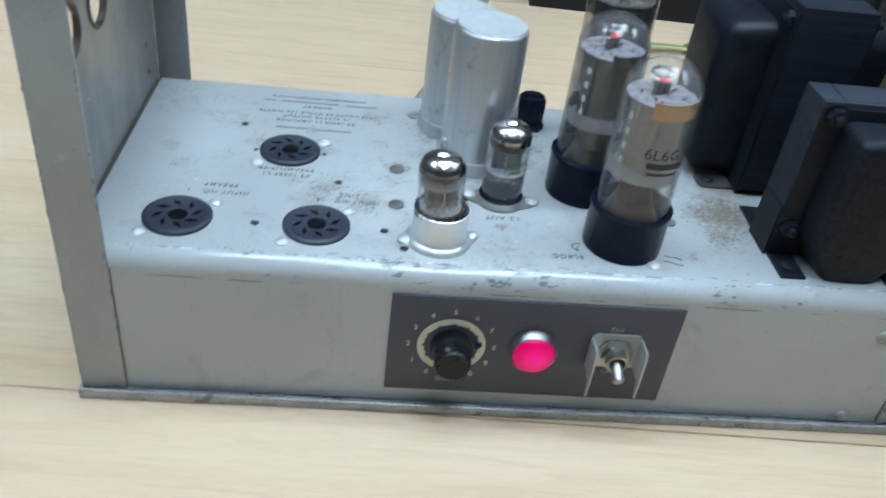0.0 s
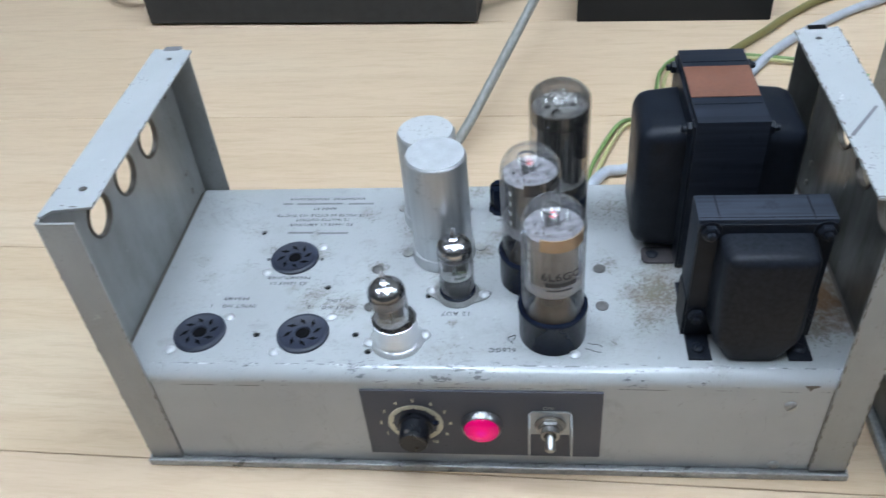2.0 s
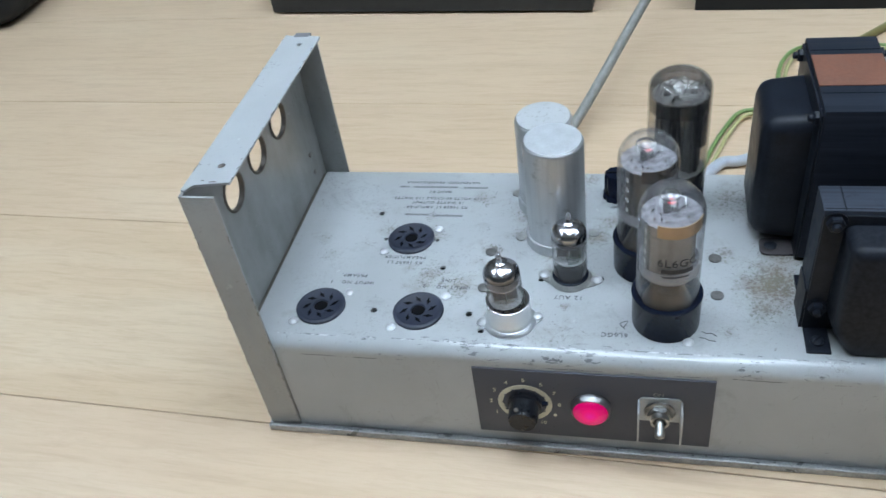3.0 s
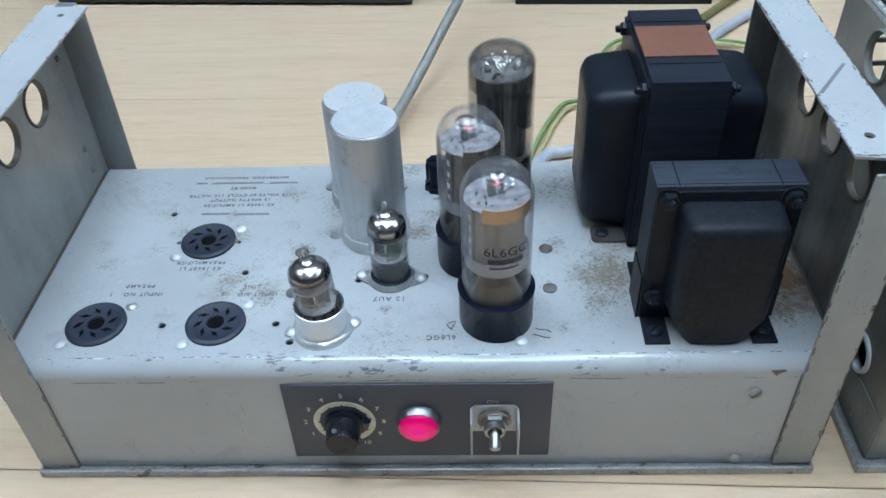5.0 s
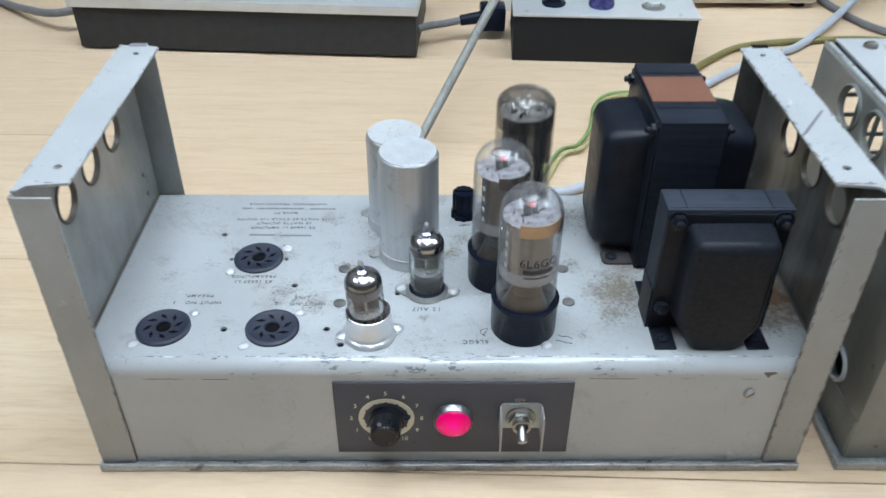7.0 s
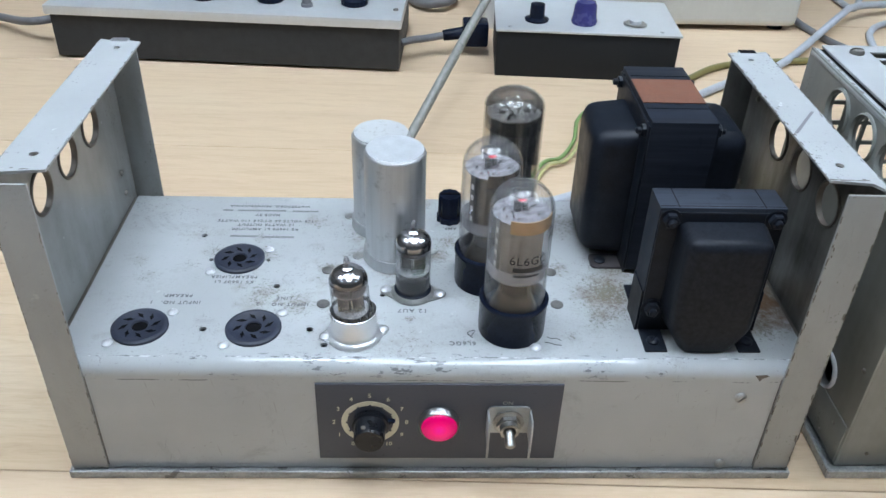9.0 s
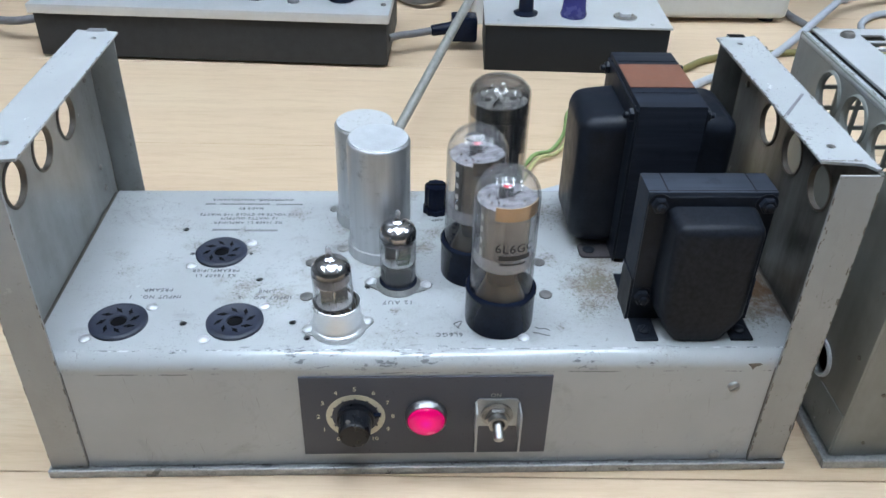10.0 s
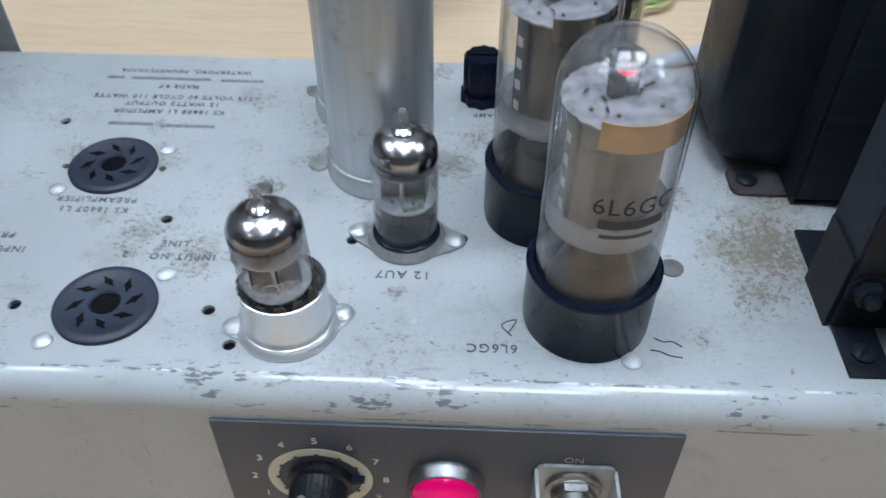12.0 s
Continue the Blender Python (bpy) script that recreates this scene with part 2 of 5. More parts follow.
def sheer(name, colour, clear, mottled=1.0):
    """A thin sheet that lets part of the light straight through."""
    m, nt, b = nodes_of(name)
    tr, mx = nt.nodes.new("ShaderNodeBsdfTransparent"), nt.nodes.new("ShaderNodeMixShader")
    n = noise_tex(nt, coords(nt), 260, 4)
    nt.links.new(ramp(nt, n, [(0.3, tuple(c * max(0.1, 1 - 0.25 * mottled ** 2) for c in colour)), (0.7, tuple(min(1, c * (1 + 0.18 * mottled ** 2)) for c in colour))]), b.inputs["Base Color"])
    b.inputs["Roughness"].default_value = 0.4
    b.inputs["Specular IOR Level"].default_value = 0.2
    nt.links.new(ramp(nt, n, [(0.3, (clear * 0.7,)), (0.7, (clear * 1.3,))]), mx.inputs[0])
    nt.links.new(b.outputs[0], mx.inputs[1])
    nt.links.new(tr.outputs[0], mx.inputs[2])
    nt.links.new(mx.outputs[0], nt.nodes["Material Output"].inputs["Surface"])
    return m


def glow(name, colour, strength):
    m, nt, b = nodes_of(name)
    b.inputs["Base Color"].default_value = (*colour, 1)
    b.inputs["Emission Color"].default_value = (*colour, 1)
    b.inputs["Emission Strength"].default_value = strength
    return m


def wood():
    """Pale maple laminate, grain along x, each plank a little different."""
    m, nt, b = nodes_of("maple_laminate")
    info = nt.nodes.new("ShaderNodeObjectInfo")
    tc, mp = nt.nodes.new("ShaderNodeTexCoord"), nt.nodes.new("ShaderNodeMapping")
    comb = nt.nodes.new("ShaderNodeCombineXYZ")
    nt.links.new(maths(nt, "MULTIPLY", info.outputs["Random"], 7.0), comb.inputs[0])
    nt.links.new(maths(nt, "MULTIPLY", info.outputs["Random"], 3.0), comb.inputs[1])
    nt.links.new(tc.outputs["Object"], mp.inputs["Vector"])
    nt.links.new(comb.outputs[0], mp.inputs["Location"])
    mp.inputs["Scale"].default_value = (1, 1, 1)

    def stretched(sx, sy):
        s = nt.nodes.new("ShaderNodeMapping")
        s.inputs["Scale"].default_value = (sx, sy, 1)
        nt.links.new(mp.outputs[0], s.inputs["Vector"])
        return s.outputs[0]

    broad = noise_tex(nt, stretched(2.2, 17), 1.0, 3, 0.5, 0.9)
    grain = noise_tex(nt, stretched(15, 170), 1.0, 5, 0.7, 0.8)
    fine = noise_tex(nt, stretched(70, 900), 1.0, 3, 0.6)
    col = ramp(nt, broad, [(0.28, (0.615, 0.455, 0.300)), (0.5, (0.665, 0.50, 0.338)), (0.75, (0.70, 0.55, 0.385))])
    col = mix(nt, ramp(nt, grain, [(0.46, (0,)), (0.74, (0.36,))]), col, (0.40, 0.235, 0.125))
    col = mix(nt, ramp(nt, fine, [(0.5, (0,)), (0.8, (0.36,))]), col, (0.50, 0.34, 0.20))
    hue = mix(nt, maths(nt, "MULTIPLY", info.outputs["Random"], 0.32), col, (0.66, 0.475, 0.345))
    nt.links.new(hue, b.inputs["Base Color"])
    nt.links.new(ramp(nt, broad, [(0.3, (0.34,)), (0.7, (0.46,))]), b.inputs["Roughness"])
    bump(nt, b, fine, 0.05, 0.0003)
    return m


def streaky(name, colour, rough, metal, along="z", vary=0.2, shine=0.5):
    """Drawn or brushed metal with streaks along one axis."""
    m, nt, b = nodes_of(name)
    sc = {"z": (260, 260, 9), "x": (9, 260, 260), "y": (260, 9, 260)}[along]
    s, w = noise_tex(nt, coords(nt, sc), 1.0, 4, 0.6), noise_tex(nt, coords(nt), 90, 5, 0.7)
    col = ramp(nt, s, [(0.25, tuple(c * (1 - vary) for c in colour)), (0.75, tuple(min(1, c * (1 + vary)) for c in colour))])
    spots = ramp(nt, w, [(0.59, (0,)), (0.70, (0.55,))])
    col = mix(nt, spots, col, tuple(c * 0.48 for c in colour))
    nt.links.new(col, b.inputs["Base Color"])
    nt.links.new(ramp(nt, s, [(0.3, (rough * 0.8,)), (0.7, (rough * 1.3,))]), b.inputs["Roughness"])
    b.inputs["Metallic"].default_value = metal
    b.inputs["Specular IOR Level"].default_value = shine
    bump(nt, b, s, 0.06, 0.0003)
    return m


def silvering(name, rim_z):
    """A getter mirror inside the glass that thins out towards its lower rim."""
    m, nt, b = nodes_of(name)
    v = coords(nt)
    lumps, fine = noise_tex(nt, v, 330, 3), noise_tex(nt, v, 1500, 2)
    up = nt.nodes.new("ShaderNodeSeparateXYZ")
    nt.links.new(v, up.inputs[0])
    # dense and bright on the crown, smoky towards the rim
    nt.links.new(ramp(nt, maths(nt, "ADD", maths(nt, "MULTIPLY", up.outputs[2], 10.0), maths(nt, "MULTIPLY", lumps, 0.02)), [(rim_z + 0.008, (0.09, 0.09, 0.095)), (rim_z + 0.022, (0.30, 0.30, 0.31)), (rim_z + 0.050, (0.60, 0.60, 0.63))]), b.inputs["Base Color"])
    b.inputs["Metallic"].default_value = 1.0
    nt.links.new(ramp(nt, fine, [(0.3, (0.17,)), (0.7, (0.24,))]), b.inputs["Roughness"])
    bump(nt, b, lumps, 0.12, 0.0006)
    tr, mx = nt.nodes.new("ShaderNodeBsdfTransparent"), nt.nodes.new("ShaderNodeMixShader")
    rim = maths(nt, "ADD", maths(nt, "MULTIPLY", up.outputs[2], 10.0), maths(nt, "MULTIPLY", lumps, 0.02))
    nt.links.new(ramp(nt, rim, [(rim_z - 0.004, (0.0,)), (rim_z + 0.008, (1.0,))]), mx.inputs[0])
    nt.links.new(tr.outputs[0], mx.inputs[1])
    nt.links.new(b.outputs[0], mx.inputs[2])
    nt.links.new(mx.outputs[0], nt.nodes["Material Output"].inputs["Surface"])
    return m


def flaked(name):
    """Whitish paint flaking off a grey lid."""
    m, nt, b = nodes_of(name)
    v = coords(nt)
    chip = ramp(nt, noise_tex(nt, v, 300, 5, 0.75, 0.4), [(0.55, (0,)), (0.68, (1,))])
    nt.links.new(mix(nt, chip, (0.47, 0.48, 0.485), (0.30, 0.295, 0.28)), b.inputs["Base Color"])
    b.inputs["Roughness"].default_value = 0.6
    bump(nt, b, maths(nt, "SUBTRACT", 1.0, chip), 0.4, 0.0003)
    return m


GREY = (0.442, 0.457, 0.463)
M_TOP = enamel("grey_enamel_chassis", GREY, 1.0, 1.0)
M_FRAME = enamel("grey_enamel_frame", GREY, 0.1)
M_WORN = enamel("scuffed_grey_enamel", (0.45, 0.465, 0.47), 0.95)
# end plates and cover: real stains, plus shade put into the film
M_FRAMEL = enamel("grimy_shaded_end", GREY, 0.3, 0.0, 0.58)
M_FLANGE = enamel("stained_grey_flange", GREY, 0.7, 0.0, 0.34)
M_FRAMER = enamel("heat_stained_shaded_end", GREY, 0.3, 0.0, 0.95)
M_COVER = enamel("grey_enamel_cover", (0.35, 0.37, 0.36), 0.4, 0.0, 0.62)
M_BASE = plain("worn_base_metal", (0.36, 0.365, 0.36), 0.32, 0.35, 0.38, 95, 0.2)
M_EDGE = plain("bare_dark_edge", (0.12, 0.105, 0.09), 0.5, 0.4, 0.3)
M_BLACK = plain("black_bakelite", (0.009, 0.013, 0.026), 0.17, 0, 0.3, 80, 0.05, shine=0.10)
M_SOCKET = plain("matt_bakelite", (0.022, 0.028, 0.048), 0.55, 0, 0.3, 120)
M_SLOT = plain("slot_black", (0.004, 0.004, 0.005), 0.7, 0, 0.1, shine=0.1)
M_WAX = plain("black_transformer_paint", (0.0120, 0.0150, 0.0220), 0.40, 0, 0.4, 110, 0.05, shine=0.19)
M_BELL = plain("brown_black_enamel", (0.0135, 0.0160, 0.0220), 0.38, 0, 0.5, 420, 0.12, shine=0.13)
M_CORE = streaky("black_laminations", (0.0190, 0.0235, 0.0340), 0.46, 0.0, "x", 0.45, 0.14)
# lighter copy of the laminations: top light put into the small core's colour
M_LITCORE = streaky("lit_black_laminations", (0.0380, 0.0450, 0.0600), 0.5, 0.0, "x", 0.5, 0.10)
M_DUSTYFOOT = plain("dusty_black_foot", (0.060, 0.052, 0.055), 0.5, 0, 0.4, 160)
M_PANEL = plain("charcoal_panel_print", (0.068, 0.073, 0.094), 0.34, 0.0, 0.03, 700, 0.05, shine=0.30)
M_ALU = streaky("drawn_aluminium", (0.60, 0.61, 0.62), 0.43, 0.88, "z", 0.14)
M_SHIELD = plain("bright_shield_aluminium", (0.80, 0.81, 0.82), 0.36, 0.75, 0.04, 150, 0.02)
M_ALUTOP = plain("dull_aluminium", (0.60, 0.62, 0.64), 0.45, 0.35, 0.12, 130)
M_SILVER = plain("tinned_rivet", (0.60, 0.61, 0.62), 0.48, 0.6, 0.25, 260)
M_CHROME = plain("nickel_plate", (0.68, 0.68, 0.67), 0.16, 1.0, 0.08, 150)
M_DULLCHROME = plain("aged_chrome", (0.36, 0.355, 0.34), 0.36, 1.0, 0.3, 240, 0.3)
M_BEZEL = plain("tarnished_bezel", (0.30, 0.295, 0.30), 0.34, 0.9, 0.3, 240, 0.2)
M_KNOB = plain("worn_black_knob", (0.007, 0.008, 0.011), 0.30, 0, 0.4, 140, shine=0.3)
M_SCREW = plain("dull_screw", (0.20, 0.19, 0.175), 0.50, 0.6, 0.35, 200)
M_STEELSCREW = plain("steel_screw", (0.40, 0.40, 0.385), 0.48, 0.7, 0.3, 240)
M_TARNISH = plain("tarnished_screw", (0.13, 0.125, 0.12), 0.5, 0.3, 0.4, 220)
M_GUARD = plain("dulled_aluminium", (0.40, 0.41, 0.41), 0.38, 0.4, 0.12, 200)
M_INK = plain("black_ink", (0.025, 0.025, 0.028), 0.5, 0, 0.4, 300)
M_PRINT = plain("worn_black_print", (0.075, 0.078, 0.085), 0.4, 0, 0.85, 260)
M_FADEDPRINT = plain("faded_black_print", (0.17, 0.175, 0.18), 0.4, 0, 0.6, 500)
M_DIM = plain("worn_print", (0.30, 0.30, 0.29), 0.5, 0, 0.2, 200)
M_DIMPRINT = plain("rubbed_pale_print", (0.40, 0.38, 0.33), 0.5, 0, 0.5, 400)
M_WHITE = plain("cream_print", (0.66, 0.63, 0.50), 0.5, 0, 0.1, 200)
M_GLASS = glass("clear_bulb_glass", (0.965, 0.965, 0.965), 0.0, 0.036)
M_SMOKE = glass("smoked_bulb_glass", (0.87, 0.86, 0.845))
M_GETTER = silvering("getter_mirror", 0.366)
M_GETTERLOW = silvering("low_getter_mirror", 0.336)
M_MICA = sheer("mica_disc", (0.52, 0.53, 0.54), 0.38)
M_PALEMICA = sheer("silvered_mica", (0.47, 0.46, 0.50), 0.32, 1.5)
M_SPACER = sheer("bright_silvered_mica", (0.74, 0.745, 0.76), 0.06, 1.2)
M_WINDOW = plain("pale_window", (0.72, 0.72, 0.71), 0.5, 0, 0.1, 200)
M_SMOKEFILM = sheer("smoky_inner_film", (0.040, 0.036, 0.032), 0.50, 1.2)
M_DARKPLATE = streaky("carbonised_anode", (0.22, 0.21, 0.22), 0.5, 0.1, "z", 0.3)
M_PINKMICA = sheer("rosy_mica", (0.52, 0.47, 0.47), 0.25, 1.0)
M_FLASH = sheer("brown_getter_flash", (0.062, 0.036, 0.019), 0.20, 1.9)
M_HAZE = sheer("pale_haze", (0.55, 0.55, 0.59), 0.50, 1.2)
M_TIP = glass("thick_tip_glass", (0.75, 0.75, 0.77), 0.05, 0.25)
M_SOOTY = sheer("dark_getter_film", (0.03, 0.03, 0.033), 0.18, 1.3)
M_PLATE = streaky("grey_anode", (0.33, 0.315, 0.31), 0.42, 0.1, "z", 0.25)
M_PLATEDARK = streaky("dark_anode", (0.13, 0.125, 0.12), 0.42, 0.4, "z", 0.3)
M_PLATEBLK = streaky("black_anode", (0.020, 0.020, 0.023), 0.42, 0.2, "z", 0.5)
M_FROST = flaked("flaked_white_lid")
M_COPPER = plain("copper_band", (0.52, 0.33, 0.17), 0.38, 0.5, 0.2, 120)
M_SMOKEDBAND = plain("smoked_brown_band", (0.085, 0.068, 0.055), 0.28, 0.3, 0.3, 120)
M_STEM = plain("brown_stem", (0.050, 0.034, 0.021), 0.40, 0, 0.5, 150, shine=0.2)
M_WOOD = wood()
M_BROWN = plain("brown_paper_label", (0.185, 0.075, 0.047), 0.6, 0, 0.18, 60, 0.3)


def pilot_lens():
    """A ruby lens, brightest at its middle where the bulb stands."""
    m, nt, b = nodes_of("pink_pilot_lens")
    b.inputs["Base Color"].default_value, b.inputs["Roughness"].default_value = (0.35, 0.002, 0.06, 1), 0.12
    sep = nt.nodes.new("ShaderNodeSeparateXYZ")
    nt.links.new(coords(nt), sep.inputs[0])
    dx, dz = maths(nt, "SUBTRACT", sep.outputs[0], 0.1977), maths(nt, "SUBTRACT", sep.outputs[2], 0.0428)
    d = maths(nt, "SQRT", maths(nt, "ADD", maths(nt, "MULTIPLY", dx, dx), maths(nt, "MULTIPLY", dz, dz)))
    nt.links.new(ramp(nt, maths(nt, "MULTIPLY", d, 80.0), [(0.05, (1.0, 0.0, 0.36)), (0.32, (0.92, 0.0, 0.19)), (0.80, (0.36, 0.0, 0.07))]), b.inputs["Emission Color"])
    b.inputs["Specular IOR Level"].default_value = 0.25
    b.inputs["Emission Strength"].default_value = 0.72
    return m


M_LENS = pilot_lens()
M_HEAT = glow("heater_glow", (0.90, 0.04, 0.07), 0.55)
M_GREENW = plain("green_wire", (0.19, 0.29, 0.10), 0.4, 0, 0.2, 200)
M_YELLOW = plain("yellow_wire", (0.46, 0.43, 0.20), 0.45, 0, 0.2, 200)
M_FADED = sheer("faded_green_print", (0.30, 0.42, 0.30), 0.55, 1.3)
M_OLIVE = plain("olive_cable", (0.20, 0.17, 0.06), 0.5, 0, 0.2, 100)
M_GREYC = plain("grey_cable", (0.42, 0.45, 0.50), 0.45, 0, 0.12, 100)
M_DARKC = plain("dark_grey_cable", (0.15, 0.15, 0.16), 0.5, 0, 0.2, 100)
M_STEEL = streaky("steel_braid", (0.27, 0.265, 0.245), 0.55, 0.25, "y", 0.3)
M_BOX = plain("black_case_paint", (0.015, 0.017, 0.020), 0.55, 0, 0.2, 90, shine=0.25)
M_FACE = plain("silver_faceplate", (0.68, 0.70, 0.72), 0.38, 0.5, 0.06, 40)
M_LONGBOX = plain("charcoal_case_paint", (0.040, 0.042, 0.045), 0.55, 0, 0.2, 90, shine=0.25)
M_BEIGE = plain("pale_instrument_case", (0.62, 0.62, 0.58), 0.5, 0, 0.06, 20)
M_BLUE = plain("violet_plastic", (0.045, 0.045, 0.17), 0.25, 0, 0.2, 80)
M_GOLD = plain("brass_post", (0.62, 0.42, 0.12), 0.3, 1.0, 0.15, 150)
M_PAINT = plain("white_paint", (0.70, 0.71, 0.70), 0.8, 0, 0.04, 3)
M_WALL = plain("grey_wall_paint", (0.22, 0.22, 0.21), 0.8, 0, 0.04, 3)
M_FLOOR = plain("vinyl_floor", (0.30, 0.29, 0.27), 0.5, 0, 0.12, 6)
M_LAMP = glow("lamp_diffuser", (0.80, 0.965, 1.17), LAMP)


# ---- building helpers ----
def part(name, bm, material, parent=None, label="", smooth=True, angle=40):
    me = bpy.data.meshes.new(name)
    bmesh.ops.recalc_face_normals(bm, faces=bm.faces)
    bm.to_mesh(me)
    bm.free()
    me.materials.append(material)
    if smooth:
        me.shade_smooth()
        me.set_sharp_from_angle(angle=radians(angle))
    ob = new(name, me)
    if parent:
        ob.parent = parent
    if label:
        tagged(ob, label)
    return ob


def thing(name, at, label, category, group="", turn=0.0, kind=""):
    ob = new(name)
    ob.empty_display_size = 0.02
    ob.matrix_basis = pose(*at, 0, 0, turn)
    return tagged(ob, label, category, group, kind)


def box(x0, x1, y0, y1, z0, z1, bevel=0.0, seg=2, bm=None):
    own = bmesh.new()
    bmesh.ops.create_cube(own, size=1)
    for v in own.verts:
        v.co = Vector(((x0 + x1) / 2 + v.co.x * (x1 - x0), (y0 + y1) / 2 + v.co.y * (y1 - y0), (z0 + z1) / 2 + v.co.z * (z1 - z0)))
    if bevel:
        bmesh.ops.bevel(own, geom=own.edges[:], offset=bevel, segments=seg, affect="EDGES", profile=0.6)
    return join(bm, own)


def join(bm, own, m=None):
    if m is not None:
        own.transform(m)
    if bm is None:
        return own
    me = bpy.data.meshes.new("joined")
    own.to_mesh(me)
    own.free()
    bm.from_mesh(me)
    bpy.data.meshes.remove(me)
    return bm


def lathe(profile, at=(0, 0, 0), segs=40, m=None, bm=None, wave=None):
    """Turns (radius, height) pairs about z."""
    own = bmesh.new()
    rings = []
    for r, z in profile:
        if r < 1e-6:
            rings.append([own.verts.new((0, 0, z))])
        else:
            rings.append([own.verts.new((r * (wave(k) if wave else 1) * math.cos(2 * math.pi * k / segs), r * (wave(k) if wave else 1) * math.sin(2 * math.pi * k / segs), z)) for k in range(segs)])
    for a, b in zip(rings, rings[1:]):
        for k in range(segs):
            n = (k + 1) % segs
            if len(a) == 1 and len(b) == 1:
                continue
            if len(a) == 1:
                own.faces.new((a[0], b[k], b[n]))
            elif len(b) == 1:
                own.faces.new((a[k], a[n], b[0]))
            else:
                own.faces.new((a[k], a[n], b[n], b[k]))
    place = Matrix.Translation(at) @ (m if m is not None else Matrix())
    return join(bm, own, place)


FACE_FRONT = pose(0, 0, 0, 90)  # local z points to -y
FACE_LEFT = pose(0, 0, 0, 0, -90)  # local z points to -x
FACE_RIGHT = pose(0, 0, 0, 0, 90)


def sweep(points, radius, segs=10, steps=8, bm=None):
    """A round cable along a smooth curve through points."""
    pts = [Vector(p) for p in points]
    ext = [2 * pts[0] - pts[1], *pts, 2 * pts[-1] - pts[-2]]
    path = []
    for a, b, c, d in zip(ext, ext[1:], ext[2:], ext[3:]):
        for k in range(steps):
            t = k / steps
            path.append(0.5 * (2 * b + (c - a) * t + (2 * a - 5 * b + 4 * c - d) * t * t + (3 * b - a - 3 * c + d) * t ** 3))
    path.append(pts[-1])
    own = bmesh.new()
    rings, up = [], Vector((0, 0, 1))
    for k, p in enumerate(path):
        way = (path[min(k + 1, len(path) - 1)] - path[max(k - 1, 0)]).normalized()
        side = way.cross(up)
        side = side.normalized() if side.length > 1e-4 else Vector((1, 0, 0))
        over = side.cross(way)
        rings.append([own.verts.new(p + radius * (math.cos(2 * math.pi * j / segs) * side + math.sin(2 * math.pi * j / segs) * over)) for j in range(segs)])
    for a, b in zip(rings, rings[1:]):
        for j in range(segs):
            own.faces.new((a[j], a[(j + 1) % segs], b[(j + 1) % segs], b[j]))
    own.faces.new(rings[0])
    own.faces.new(rings[-1])
    return join(bm, own)


def prism(outline, depth, m=None, bevel=0.0, bm=None):
    """An outline in x, y pushed up along z."""
    own = bmesh.new()
    low = [own.verts.new((x, y, 0)) for x, y in outline]
    high = [own.verts.new((x, y, depth)) for x, y in outline]
    own.faces.new(low[::-1])
    own.faces.new(high)
    for k in range(len(low)):
        n = (k + 1) % len(low)
        own.faces.new((low[k], low[n], high[n], high[k]))
    if bevel:
        bmesh.ops.bevel(own, geom=own.edges[:], offset=bevel, segments=1, affect="EDGES")
    return join(bm, own, m)


def cut(bm, holes):
    """The solid bm less the solid holes."""
    a, b = bpy.data.meshes.new("solid"), bpy.data.meshes.new("holes")
    bmesh.ops.recalc_face_normals(bm, faces=bm.faces)
    bmesh.ops.recalc_face_normals(holes, faces=holes.faces)
    bm.to_mesh(a), holes.to_mesh(b)
    bm.free(), holes.free()
    oa, ob = new("solid", a), new("holes", b)
    mod = oa.modifiers.new("cut", "BOOLEAN")
    mod.operation, mod.object, mod.solver = "DIFFERENCE", ob, "EXACT"
    bpy.context.view_layer.update()
    me = bpy.data.meshes.new_from_object(oa.evaluated_get(bpy.context.evaluated_depsgraph_get()))
    out = bmesh.new()
    out.from_mesh(me)
    for o in (oa, ob):
        bpy.data.objects.remove(o)
    for x in (a, b, me):
        bpy.data.meshes.remove(x)
    return out


def words(body, size, m, bm=None, align="CENTER", spacing=1.0, thick=0.00006, bold=0.0):
    """Lettering in the built-in font, as a thin mesh, lying in local x, y."""
    cu = bpy.data.curves.new("words", "FONT")
    cu.body, cu.size, cu.align_x, cu.align_y, cu.extrude, cu.space_character = body, size, align, "CENTER", thick, spacing
    cu.resolution_u, cu.offset = 3, bold
    ob = new("words", cu)
    bpy.context.view_layer.update()
    me = bpy.data.meshes.new_from_object(ob.evaluated_get(bpy.context.evaluated_depsgraph_get()))
    own = bmesh.new()
    own.from_mesh(me)
    bpy.data.objects.remove(ob)
    bpy.data.curves.remove(cu)
    bpy.data.meshes.remove(me)
    return join(bm, own, m)


def disc(r, z0, z1, at=(0, 0, 0), segs=24, m=None, bm=None, bevel=0.0):
    b = min(bevel, r * 0.5, (z1 - z0) * 0.5)
    prof = [(0, z0), (r, z0), (r, z1 - b), (r - b, z1), (0, z1)] if b else [(0, z0), (r, z0), (r, z1), (0, z1)]
    return lathe(prof, at, segs, m, bm)

# ---- the table and the room ----
TABLE_LOW = -0.74


